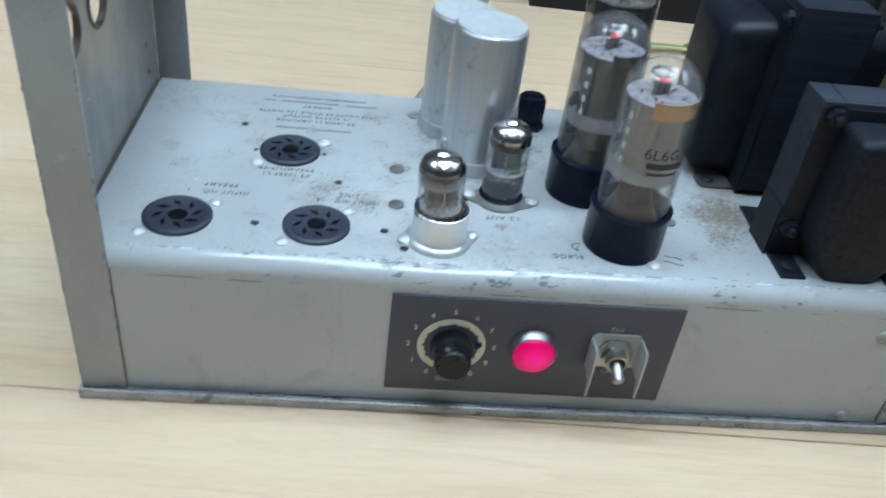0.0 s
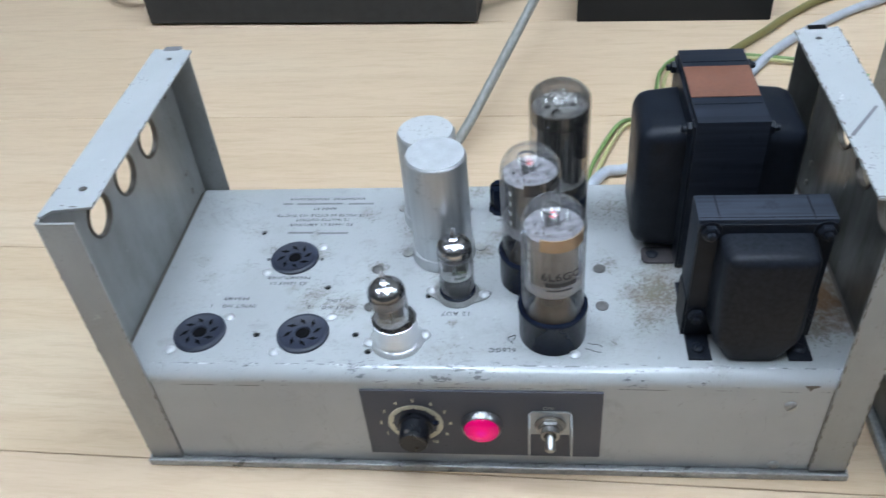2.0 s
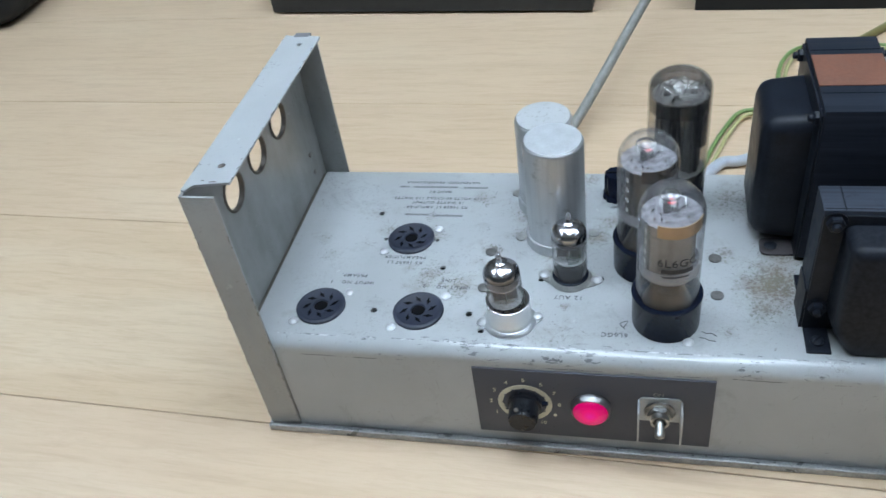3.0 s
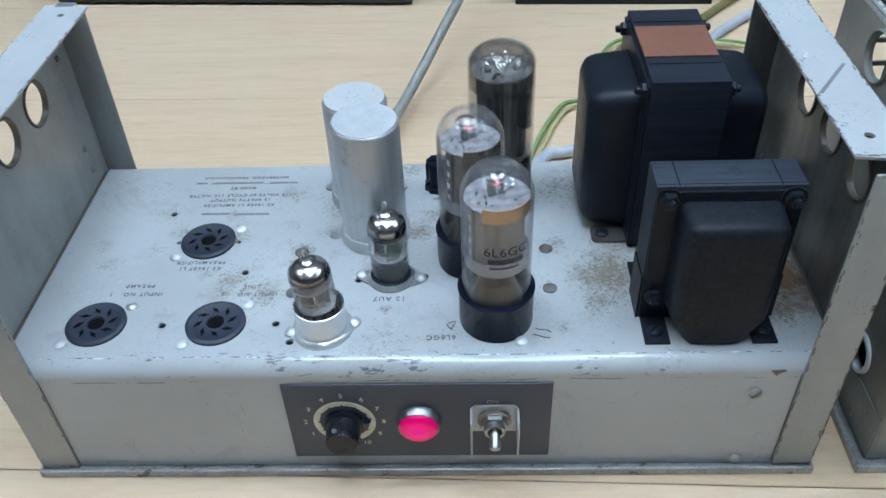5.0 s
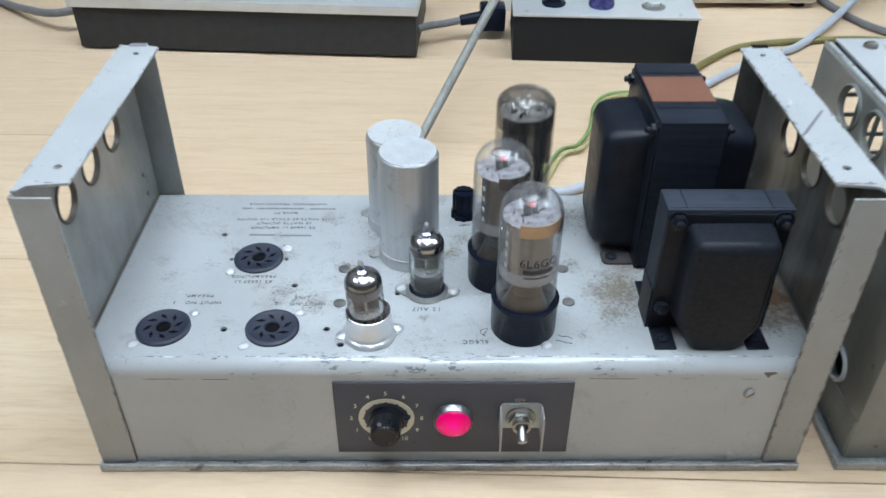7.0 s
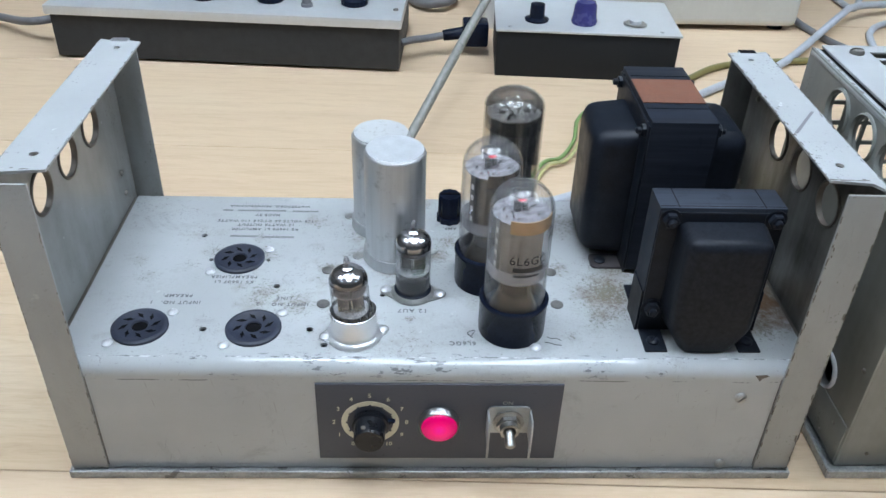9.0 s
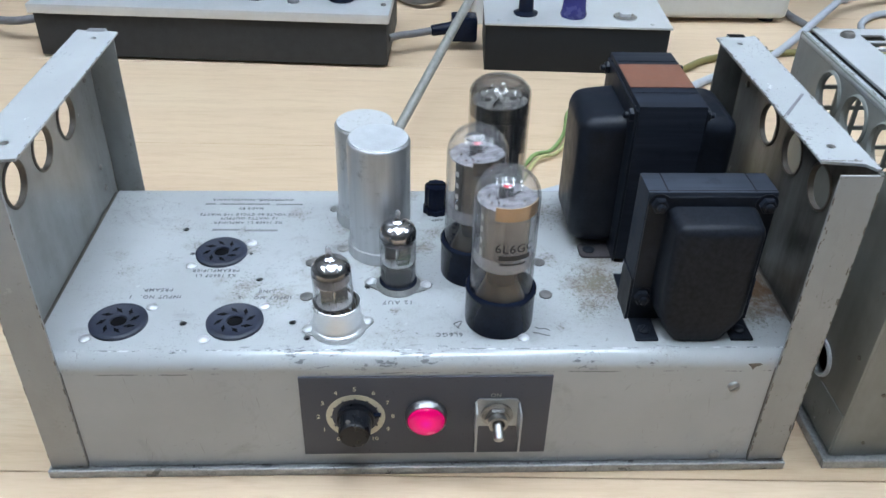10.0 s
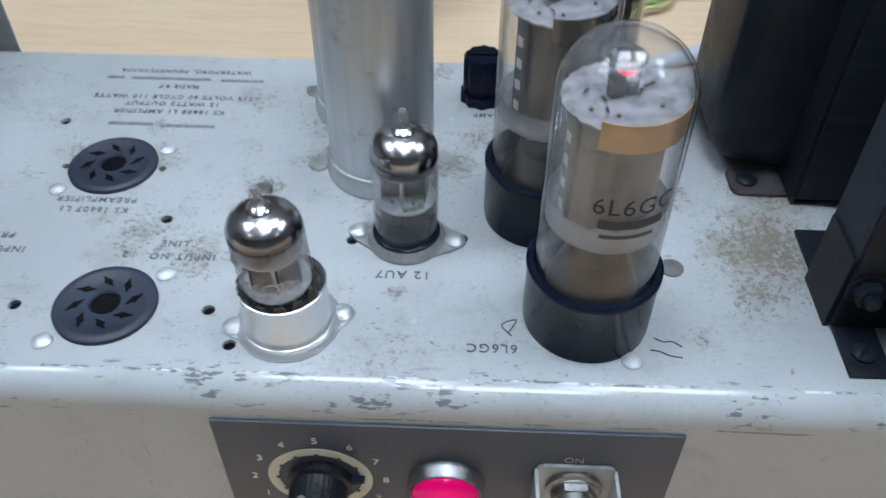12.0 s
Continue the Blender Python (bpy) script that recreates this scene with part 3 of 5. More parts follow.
def build_table():
    table = thing("table", (0, 0, TABLE_LOW), "long workbench with a pale maple laminate plank top", "table", turn=-1.8)
    up = -TABLE_LOW
    part("table_core", box(-1.5, 1.6, -0.764, 1.338, up - 0.034, up - 0.009, 0.003), M_FLOOR, table)
    for x in (-1.42, 1.52):
        for y in (-0.70, 1.22):
            part("leg", box(x - 0.03, x + 0.03, y - 0.03, y + 0.03, 0, up - 0.034, 0.004), M_DARKC, table)
    width = 0.1912
    for row in range(-4, 7):
        y0 = row * width
        part("plank", box(-1.5, 1.6, y0 + 0.0003, y0 + width - 0.0003, up - 0.009, up, 0.0004, 1), M_WOOD, table)
    return table


def build_room():
    x0, x1, y0, y1, top = -3.0, 3.4, -2.9, 3.0, 1.95
    tagged(part("floor", box(x0, x1, y0, y1, TABLE_LOW - 0.1, TABLE_LOW), M_FLOOR), "grey vinyl floor of the workshop", "floor", kind="structure")
    tagged(part("ceiling", box(x0, x1, y0, y1, top, top + 0.1), M_PAINT), "plain white ceiling of the workshop", "ceiling", kind="structure")
    for name, b in (("wall_west", (x0 - 0.1, x0, y0, y1)), ("wall_east", (x1, x1 + 0.1, y0, y1)), ("wall_south", (x0 - 0.1, x1 + 0.1, y0 - 0.1, y0)), ("wall_north", (x0 - 0.1, x1 + 0.1, y1, y1 + 0.1))):
        tagged(part(name, box(*b, TABLE_LOW, top), M_WALL), "plain grey painted workshop wall", "wall", kind="structure")
    def panel_light(size, places):
        lamp = thing("ceiling_light", (*places[0], top), "square white panel light on the ceiling", "ceiling light", "ceiling lights")
        h = size / 2
        part("housing", box(-h - 0.02, h + 0.02, -h - 0.02, h + 0.02, -0.05, 0, 0.006), M_PAINT, lamp)
        part("diffuser", box(-h, h, -h, h, -0.060, -0.051, 0.003), M_LAMP, lamp)
        for x, y in places[1:]:
            copy_thing(lamp, pose(x, y, top))

    panel_light(0.45, ((-0.97, 0.18), (-0.05, 0.20), (0.65, 0.20), (1.62, 0.15)))
    panel_light(0.50, ((0.30, -0.45),))
    panel_light(0.25, ((-1.05, -0.32), (1.95, -0.35)))
    panel_light(0.15, ((-1.10, -1.20), (0.25, -1.25), (2.05, -1.25)))


build_table()
build_room()

# ---- the amplifier ----
W, D, TALL = 0.393, 0.165, 0.185
FLIP = pose(0, 0, 0, 0, 0, 180)


def on_top(x, y, z=H):
    return Matrix.Translation((x, y, z)) @ FLIP


def on_front(x, z, y=-0.0022):
    return Matrix.Translation((x, y, z)) @ FACE_FRONT


def shell_bm(radius=0.008):
    out = [(0.0, 0.004)]
    for k in range(9):
        a = math.pi - k * math.pi / 16
        out.append((radius + radius * math.cos(a), H - radius + radius * math.sin(a)))
    for k in range(5):
        a = math.pi / 2 - k * math.pi / 8
        out.append((D - 0.003 + 0.003 * math.cos(a), H - 0.003 + 0.003 * math.sin(a)))
    out.append((D, 0.004))
    # outline in y, z pushed along x
    m = Matrix(((0, 0, 1, 0.0022), (1, 0, 0, 0), (0, 1, 0, 0), (0, 0, 0, 1)))
    return prism(out, W - 0.0044, m)


def tray(x0, x1, y0, y1, floor_z, rim_z, t=0.0019):
    """A shallow bottom cover with a rolled rim on all four sides."""
    bm = box(x0 + 0.0004, x1 - 0.0004, y0 + 0.0004, y1 - 0.0004, 0, floor_z)
    box(x0, x1, y0, y0 + t, 0.0002, rim_z, 0.0008, 3, bm)
    box(x0, x1, y1 - t, y1, 0.0002, rim_z, 0.0008, 3, bm)
    box(x0, x0 + t, y0 + t, y1 - t, 0.0002, rim_z, 0.0008, 3, bm)
    box(x1 - t, x1, y0 + t, y1 - t, 0.0002, rim_z, 0.0008, 3, bm)
    return bm


def slotted_screw(name, at, r, m, parent, material, high=0.0016):
    bm = lathe([(0, 0), (r, 0), (r, high * 0.45), (r * 0.8, high * 0.85), (r * 0.35, high), (0, high)], at, 20, m)
    slot = box(-r * 0.95, r * 0.95, -r * 0.13, r * 0.13, high * 0.45, high * 1.4)
    turn = random.uniform(0, math.pi)
    slot.transform(Matrix.Translation(at) @ m @ Matrix.Rotation(turn, 4, "Z"))
    return part(name, cut(bm, slot), material, parent)


def end_frame(parent, left):
    """A folded end plate with three round holes, a top flange and two upright flanges."""
    s, x = (1, 0.0) if left else (-1, W)

    def bx(a, b, *rest, **kw):
        return box(min(x + s * a, x + s * b), max(x + s * a, x + s * b), *rest, **kw)

    plate = bx(-0.0018, 0, -0.0016, D + 0.001, 0.004, TALL - 0.0004)
    holes, rows = None, (0.0442, 0.0806, 0.1170) if left else (0.0424, 0.0782, 0.1132)
    for y in rows:
        holes = lathe([(0, -0.01), (0.0112, -0.01), (0.0112, 0.01), (0, 0.01)], (x, y, 0.1532), 36, FACE_LEFT, holes)
    for y, z, r in ((0.150, 0.170, 0.0013),):
        holes = lathe([(0, -0.01), (r, -0.01), (r, 0.01), (0, 0.01)], (x, y, z), 12, FACE_LEFT, holes)
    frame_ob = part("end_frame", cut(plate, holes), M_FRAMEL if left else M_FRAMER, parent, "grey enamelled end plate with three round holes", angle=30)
    # the front flange leans in a touch at its head
    front = bx(-0.0018, 0.0175, -0.0017, -0.0002, 0.004, TALL - 0.0008, bevel=0.0004)
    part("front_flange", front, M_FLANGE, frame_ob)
    # the darker end enamel also paints shade into this rear corner
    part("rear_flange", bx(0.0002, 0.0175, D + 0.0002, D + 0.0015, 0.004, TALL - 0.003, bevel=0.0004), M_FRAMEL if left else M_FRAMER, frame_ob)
    # top flange with its notched corners
    w = 0.0225
    out = [(-0.0018, 0.002), (0.0008, 0.0015), (0.0035, 0.0065), (w, 0.0085), (w, D - 0.004), (0.0150, D - 0.003), (0.0148, D + 0.001), (0.0045, D + 0.001), (0.0043, D - 0.003), (-0.0018, D - 0.0005)]
    pts = [(x + s * a, b) for a, b in out]
    top = prism(pts if left else pts[::-1], 0.0014, Matrix.Translation((0, 0, TALL - 0.0004)), 0.0003)
    pits = None
    for hx, hy, r in ((0.0122, 0.0228, 0.0021), (0.0118, 0.1506, 0.0017)):
        pits = lathe([(0, -0.01), (r, -0.01), (r, 0.01), (0, 0.01)], (x + s * hx, hy, TALL), 16, None, pits)
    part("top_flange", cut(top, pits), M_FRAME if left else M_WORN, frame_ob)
    part("rear_tab", bx(0.0048, 0.0146, D - 0.0040, D + 0.0012, TALL - 0.0008, TALL + 0.00115, bevel=0.0001), M_DARKC if left else M_SLOT, frame_ob, "dark bent tab")
    for y in rows:
        ring = lathe([(0.0111, -0.0022), (0.0121, -0.0004), (0.0126, 0.0004), (0.0121, 0.0009), (0.0111, 0.0009), (0.0111, -0.0022)], (x, y, 0.1532), 36, FACE_RIGHT if left else FACE_LEFT)
        part("hole_rim", ring, M_EDGE, frame_ob)
    for y, z in ((0.1480, 0.0905), (0.1475, 0.1050), (0.0180, 0.0960), (0.1530, 0.1600)):
        slotted_screw("screw", (x, y, z), 0.0019, FACE_RIGHT if left else FACE_LEFT, frame_ob, M_SCREW, 0.0012)
    # dark joints where the plate meets the deck and the flange the front
    part("joint", bx(0.0001, 0.0022, 0.0085, D - 0.004, H - 0.0012, H - 0.0003), M_EDGE, frame_ob)
    part("joint", bx(0.0175, 0.01785, -0.0003, 0.0004, 0.0062, H - 0.0078), M_EDGE, frame_ob)
    # worn edges and scratches
    rnd, marks = random.Random(3 if left else 5), bmesh.new()

    def wear(p, q, n, side, thick=0.0005):
        p, q = Vector(p), Vector(q)
        for _ in range(n if left else n * 3):
            t, long = rnd.random(), rnd.uniform(0.0008, 0.0042) * rnd.uniform(0.5, 1.3)
            c = p.lerp(q, t)
            d = (q - p).normalized()
            o = Vector(side) * rnd.uniform(0, 0.0006) * (3.0 if rnd.random() < 0.15 else 1.0)
            h = rnd.uniform(0.3, 1.0) * thick * (1.0 if left else 1.7)
            mark = box(-long / 2, long / 2, -h / 2, h / 2, -0.00014, 0.00014)
            join(marks, mark, Matrix.Translation(c + o) @ d.to_track_quat("X", "Z").to_matrix().to_4x4())

    edge = x - s * 0.0018
    wear((edge, -0.0017, 0.012), (edge, -0.0017, 0.178), 16, (s, 0, 0), 0.0007)
    wear((x + s * 0.0175, -0.0017, 0.010), (x + s * 0.0175, -0.0017, 0.176), 16, (-s, 0, 0), 0.0007)
    wear((x + s * w, 0.010, TALL + 0.0009), (x + s * w, D - 0.006, TALL + 0.0009), 16, (-s, 0, 0), 0.0006)
    wear((edge, 0.004, TALL + 0.0009), (edge, D - 0.004, TALL + 0.0009), 14, (s, 0, 0), 0.0006)
    wear((x + s * 0.004, 0.0085, TALL + 0.0009), (x + s * w, 0.0090, TALL + 0.0009), 5, (0, 1, 0), 0.0006)
    wear((x, -0.0017, 0.0052), (x + s * 0.016, -0.0017, 0.0052), 4, (0, 0, 1), 0.0006)
    tagged(part("worn_edges", marks, M_EDGE, frame_ob, "dark chipped paint along the edges"), kind="stuff")
    if not left:
        part("scratch", prism([(0.3718, 0.0560), (0.3734, 0.0552), (0.3910, 0.0800), (0.3898, 0.0808)], 0.0002, Matrix.Translation((0, 0, TALL + 0.00095))), M_DARKC, frame_ob)
    return frame_ob


def octal_socket(parent, x, y, rivets, turn):
    body = lathe([(0.0042, -0.001), (0.0042, 0.0012), (0.0047, 0.0017), (0.0115, 0.0017), (0.0120, 0.0021), (0.0138, 0.0021), (0.0147, 0.0014), (0.0147, -0.001)], (x, y, H), 48)
    ob = part("octal_socket", body, M_SOCKET, parent, "empty black bakelite octal tube socket")
    part("socket_well", disc(0.0043, -0.0005, 0.0004, (x, y, H), 20), M_SLOT, ob)
    for k in range(8):
        m = Matrix.Translation((x, y, H + 0.0015)) @ pose(0, 0, 0, 0, 0, turn + 45 * k) @ pose(0.0082, 0, 0, 0, 0, 38)
        part("pin_slot", prism([(-0.0028, 0.0), (-0.0009, -0.0006), (-0.0005, -0.0012), (0.0005, -0.0008), (0.0030, 0.0), (0.0009, 0.0006), (0.0005, 0.0012), (-0.0005, 0.0008)], 0.0005, m), M_SLOT, ob)
    for rx, ry in rivets:
        part("rivet", lathe([(0.0030, 0), (0.0029, 0.0006), (0.0020, 0.0013), (0, 0.0016)], (rx, ry, H), 20), M_SILVER, ob)


def capacitor_can(parent, x, y, high, label, lid, lugs):
    r = 0.0174
    body = lathe([(r * 0.98, 0), (r, 0.002), (r, high - 0.0022), (r - 0.0006, high - 0.0008), (r - 0.002, high), (0, high - 0.0003)], (x, y, H), 56)
    ob = part("capacitor_can", body, M_ALU, parent, label)
    part("crimp_ring", lathe([(r + 0.0003, 0), (r + 0.0015, 0.0004), (r + 0.0013, 0.0066), (r + 0.0009, 0.0072), (r + 0.00002, 0.0074)], (x, y, H), 56), M_ALU, ob)
    part("lid", disc(r - 0.0011, high - 0.0006, high + 0.0003, (x, y, H), 48, bevel=0.0003), lid, ob)
    for a in lugs:
        part("mounting_lug", lug_bm(x, y, r, a), M_STEELSCREW, ob)
    return ob


def lug_bm(x, y, r, a):
    bm = disc(0.0034, 0, 0.0008, (0, 0, 0), 24, None, None, 0.0003)
    bm.transform(Matrix.Translation((x, y, H)) @ pose(0, 0, 0, 0, 0, a) @ pose(r + 0.0048, 0, 0))
    return bm


def hex_bolt(name, at, m, parent, r=0.0042, high=0.0032):
    bm = lathe([(0, 0), (r * 1.3, 0), (r * 1.3, 0.0007), (0, 0.0007)], at, 24, m)
    lathe([(0, 0.0007), (r, 0.0007), (r, high), (r * 0.8, high + 0.0006), (0, high + 0.0006)], at, 6, m, bm)
    lathe([(0, high), (r * 0.5, high), (r * 0.5, high + 0.0026), (r * 0.35, high + 0.0032), (0, high + 0.0032)], at, 14, m, bm)
    return part(name, bm, M_WAX, parent, angle=35)


def bell_bm(w, h, d, r=0.006, chamfer=0.0):
    """An end bell in local x (width), y (height), rising along z; rounded, drawn from sheet."""
    bm = bmesh.new()
    outline = [(-w / 2 + chamfer, -h / 2), (w / 2 - chamfer, -h / 2), (w / 2, -h / 2 + chamfer * 1.6 + 1e-5), (w / 2, h / 2), (-w / 2, h / 2), (-w / 2, -h / 2 + chamfer * 1.6 + 1e-5)] if chamfer else [(-w / 2, -h / 2), (w / 2, -h / 2), (w / 2, h / 2), (-w / 2, h / 2)]
    low = [bm.verts.new((a, b, 0)) for a, b in outline]
    high = [bm.verts.new((a * 0.94, b * 0.96, d)) for a, b in outline]
    bm.faces.new(low[::-1])
    topf = bm.faces.new(high)
    for k in range(len(low)):
        n = (k + 1) % len(low)
        bm.faces.new((low[k], low[n], high[n], high[k]))
    lowset = set(low)
    edges = [e for e in bm.edges if not all(v in lowset for v in e.verts)]
    bmesh.ops.bevel(bm, geom=edges, offset=r, segments=5, affect="EDGES", profile=0.5)
    return bm


def small_transformer(parent):
    x0, x1, y0, y1, top = 0.3036, 0.3672, 0.0302, 0.0495, 0.1572
    core = box(x0, x1, y0, y1, H + 0.004, top, 0.0006)
    ob = part("output_transformer", core, M_LITCORE, parent, "black painted output transformer with bolted end bells")
    # stamped frame round the core
    for x in (x0 + 0.0095, x1 - 0.0110):
        part("lamination_seam", box(x, x + 0.0005, y0 + 0.0006, y1 - 0.0006, top - 0.0002, top + 0.00012), M_SLOT, ob)
    part("lamination_seam", box(x0 + 0.0004, x1 - 0.0004, y0 + 0.0016, y0 + 0.0020, top - 0.0002, top + 0.00012), M_SLOT, ob)
    for y in (y0 - 0.0012, y1):
        part("clamp_frame", box(x0 + 0.0006, x1 - 0.0006, y, y + 0.0012, H + 0.001, top - 0.0022, 0.0004), M_WAX, ob)
    cx, cz = (x0 + x1) / 2 + 0.001, (H - 0.003 + top - 0.009) / 2
    bell = bell_bm(0.0455, top - 0.0072 - H + 0.003, 0.0187, 0.0052, 0.0105)
    bell.transform(Matrix.Translation((cx, y0 - 0.0012, cz + 0.0009)) @ FACE_FRONT)
    part("end_bell", bell, M_BELL, ob)
    bell = bell_bm(0.0455, top - 0.009 - H - 0.003, 0.016, 0.0062, 0.008)
    bell.transform(Matrix.Translation((cx, y1 + 0.0012, cz)) @ pose(0, 0, 0, 0, 0, 180) @ FACE_FRONT)
    part("end_bell", bell, M_WAX, ob)
    for x in (x0 + 0.0055, x1 - 0.0055):
        for z in (top - 0.0055, H + 0.0165):
            hex_bolt("bolt", (x, y0 - 0.0012, z), FACE_FRONT, ob)
    for x, s in ((x0, -1), (x1, 1)):
        for y in (y0 - 0.0185, y1 + 0.001):
            foot = box(min(x - s * 0.0130, x - s * 0.0012), max(x - s * 0.0130, x - s * 0.0012), y, y + 0.0185, H, H + 0.0014, 0.0005)
            part("foot", foot, M_WAX, ob)
        slotted_screw("foot_screw", (x - s * 0.0068, y0 - 0.011, H + 0.0014), 0.0034, Matrix(), ob, M_WAX, 0.0018)
        # flared foot of the side frame
        flare = prism([(0, 0), (0.0014, 0), (0.0014, 0.026), (0.0, 0.026)], 0.0185, Matrix.Translation((x - 0.0007, y0, H)) @ FACE_FRONT @ pose(0, 0, -0.0185))
        part("side_strap", flare, M_WAX, ob)
    return ob


def large_transformer(parent):
    x0, x1, y0, y1, top = 0.3078, 0.3438, 0.0812, 0.1572, 0.1780
    ob = part("power_transformer", box(x0, x1, y0, y1, H + 0.003, top, 0.0006), M_CORE, parent, "tall black power transformer with rounded end bells")
    cy, cz = 0.1200, (H + 0.002 + top - 0.0125) / 2
    for x, m, d in ((x0, FACE_LEFT, 0.0255), (x1, FACE_RIGHT, 0.0265)):
        bell = bell_bm(top - 0.0135 - H - 0.002, 0.052, d, 0.0085)
        bell.transform(Matrix.Translation((x, cy, cz)) @ m)
        part("end_bell", bell, M_WAX, ob)
        part("clamp_frame", box(min(x, x + (-0.0013 if m is FACE_LEFT else 0.0013)), max(x, x + (-0.0013 if m is FACE_LEFT else 0.0013)), y0 + 0.0006, y1 - 0.0006, H + 0.001, top - 0.003, 0.0004), M_WAX, ob)
        for y in (y0 + 0.0064, y1 - 0.0060):
            hex_bolt("bolt", (x, y, top - 0.0075), m, ob, 0.0038)
    for seam in (0.0985, 0.1425):
        part("lamination_seam", box(x0 + 0.0010, x1 - 0.0010, seam, seam + 0.0005, top - 0.0002, top + 0.00012), M_SLOT, ob)
    for y in (y0 + 0.006, y1 - 0.018):
        for a, b in ((x0 - 0.0190, x0 + 0.004), (x1 - 0.004, x1 + 0.0190)):
            tip, root = (a, b) if a < x0 else (b, a)
            d, c = (1 if tip < root else -1), 0.0030
            out = [(root, y - 0.0015), (tip + d * c, y - 0.0015), (tip + d * c * 0.3, y - 0.0015 + c * 0.3), (tip, y - 0.0015 + c), (tip, y + 0.0125 - c), (tip + d * c * 0.3, y + 0.0125 - c * 0.3), (tip + d * c, y + 0.0125), (root, y + 0.0125)]
            part("foot", prism(out, 0.0014, Matrix.Translation((0, 0, H)), 0.0003), M_DUSTYFOOT, ob, "dusty brown-black mounting foot")
    slotted_screw("foot_screw", (x0 - 0.0130, y0 + 0.0115, H + 0.0014), 0.0036, Matrix(), ob, M_WAX, 0.0015)
    part("paper_label", box(x0 + 0.0002, x1 - 0.0008, 0.1050, 0.1368, top + 0.0002, top + 0.0007, 0.0002), M_BROWN, ob, "plain brown paper label stuck on top")
    return ob


def build_amplifier():
    amp = thing("tube_amplifier", (0, 0, 0), "old grey enamelled valve amplifier chassis standing on the table", "amplifier")
    small = [(0.0547, 0.1167), (0.0722, 0.0280), (0.1284, 0.0284), (0.1059, 0.0660), (0.1371, 0.0160), (0.1662, 0.0307), (0.1662, 0.0590), (0.2002, 0.0612), (0.0640, 0.0912), (0.0974, 0.0912)]
    holes = None
    for n, (x, y) in enumerate(small):
        r = 0.0013 if n > 7 else 0.0019
        holes = lathe([(0, -0.02), (r, -0.02), (r, 0.01), (0, 0.01)], (x, y, H), 16, None, holes)
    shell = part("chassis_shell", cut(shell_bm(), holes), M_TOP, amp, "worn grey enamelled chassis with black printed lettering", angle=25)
    # black plugs stand in for the shade inside the holes
    for n, (x, y) in enumerate(small):
        part("hole_dark", disc(0.0012 if n > 7 else 0.0018, -0.0060, -0.0012, (x, y, H), 14), M_SLOT, shell)
    # base cover with a turned-up lip
    part("base_cover", tray(-0.0030, W + 0.0030, -0.0048, D + 0.004, 0.0030, 0.0054), M_BASE, amp, "scratched dark bottom cover with a rolled lip")
    end_frame(amp, True)
    end_frame(amp, False)
    # printing on the top, read from behind
    for body, x, y, s in (
        ("KS 16608 L1 AMPLIFIER", 0.0905, 0.1245, 0.0034), ("12 WATTS OUTPUT", 0.0905, 0.1295, 0.0034), ("115 VOLTS 60 CYCLE 110 WATTS", 0.0897, 0.1340, 0.0034),
        ("MADE BY", 0.0900, 0.1410, 0.0032), ("WATERFORD, PENNSYLVANIA", 0.0900, 0.1515, 0.0032), ("KS 16607 L1", 0.0810, 0.0697, 0.0036), ("PREAMPLIFIER", 0.0805, 0.0746, 0.0036),
        ("INPUT NO.", 0.0555, 0.0506, 0.0037), ("1", 0.0395, 0.0508, 0.0037), ("PREAMP.", 0.0525, 0.0568, 0.0037), ("INPUT NO.", 0.1147, 0.0495, 0.0037), ("2", 0.0977, 0.0498, 0.0037), ("LINE", 0.1115, 0.0551, 0.0037),
        ("12 AU7", 0.1830, 0.0450, 0.0044), ("6L6GC", 0.2095, 0.0180, 0.0042), ("AMP.", 0.2060, 0.1275, 0.0034),
    ):
        part("lettering", words(body, s, on_top(x, y, H + 0.00008), spacing=1.22, bold=0.00005), M_PRINT, shell)
    # names that stay unread: plain bars
    for x0, x1, y, h in ((0.0705, 0.0870, 0.1165, 0.0016), (0.0900, 0.1095, 0.1158, 0.0016), (0.0605, 0.0670, 0.1464, 0.0015), (0.0700, 0.1010, 0.1462, 0.0015), (0.1050, 0.1215, 0.1458, 0.0015)):
        part("print_bar", box(x0, x1, y - h / 2, y + h / 2, H + 0.00002, H + 0.00012), M_FADEDPRINT, shell)
    # scribbles by the front valve
    part("scribble", sweep([(0.2140, 0.0235, H + 0.0001), (0.2165, 0.0285, H + 0.0001), (0.2122, 0.0265, H + 0.0001), (0.2150, 0.0225, H + 0.0001)], 0.00018, 5, 3), M_INK, shell)
    for row in (((0.2545, 0.0236), (0.2570, 0.0222), (0.2595, 0.0224), (0.2620, 0.0206)), ((0.2530, 0.0192), (0.2556, 0.0187), (0.2582, 0.0174), (0.2615, 0.0168))):
        part("scribble", sweep([(px, py, H + 0.0001) for px, py in row], 0.00020, 5, 4), M_INK, shell)
    octal_socket(amp, 0.0392, 0.0289, ((0.0531, 0.0416), (0.0258, 0.0162)), 10)
    octal_socket(amp, 0.0987, 0.0286, ((0.1123, 0.0419), (0.0853, 0.0150)), 10)
    octal_socket(amp, 0.0806, 0.0917, ((0.0965, 0.1017), (0.0658, 0.0789)), 10)
    for x, y in ((0.2639, 0.0815), (0.2637, 0.0510), (0.1335, 0.0815), (0.1335, 0.0500)):
        slotted_screw("screw", (x, y, H), 0.0036, Matrix(), amp, M_TARNISH, 0.0014)
    part("rivet", lathe([(0.0030, 0), (0.0029, 0.0006), (0.0020, 0.0013), (0, 0.0016)], (0.2475, 0.0150, H), 20), M_SILVER, amp)
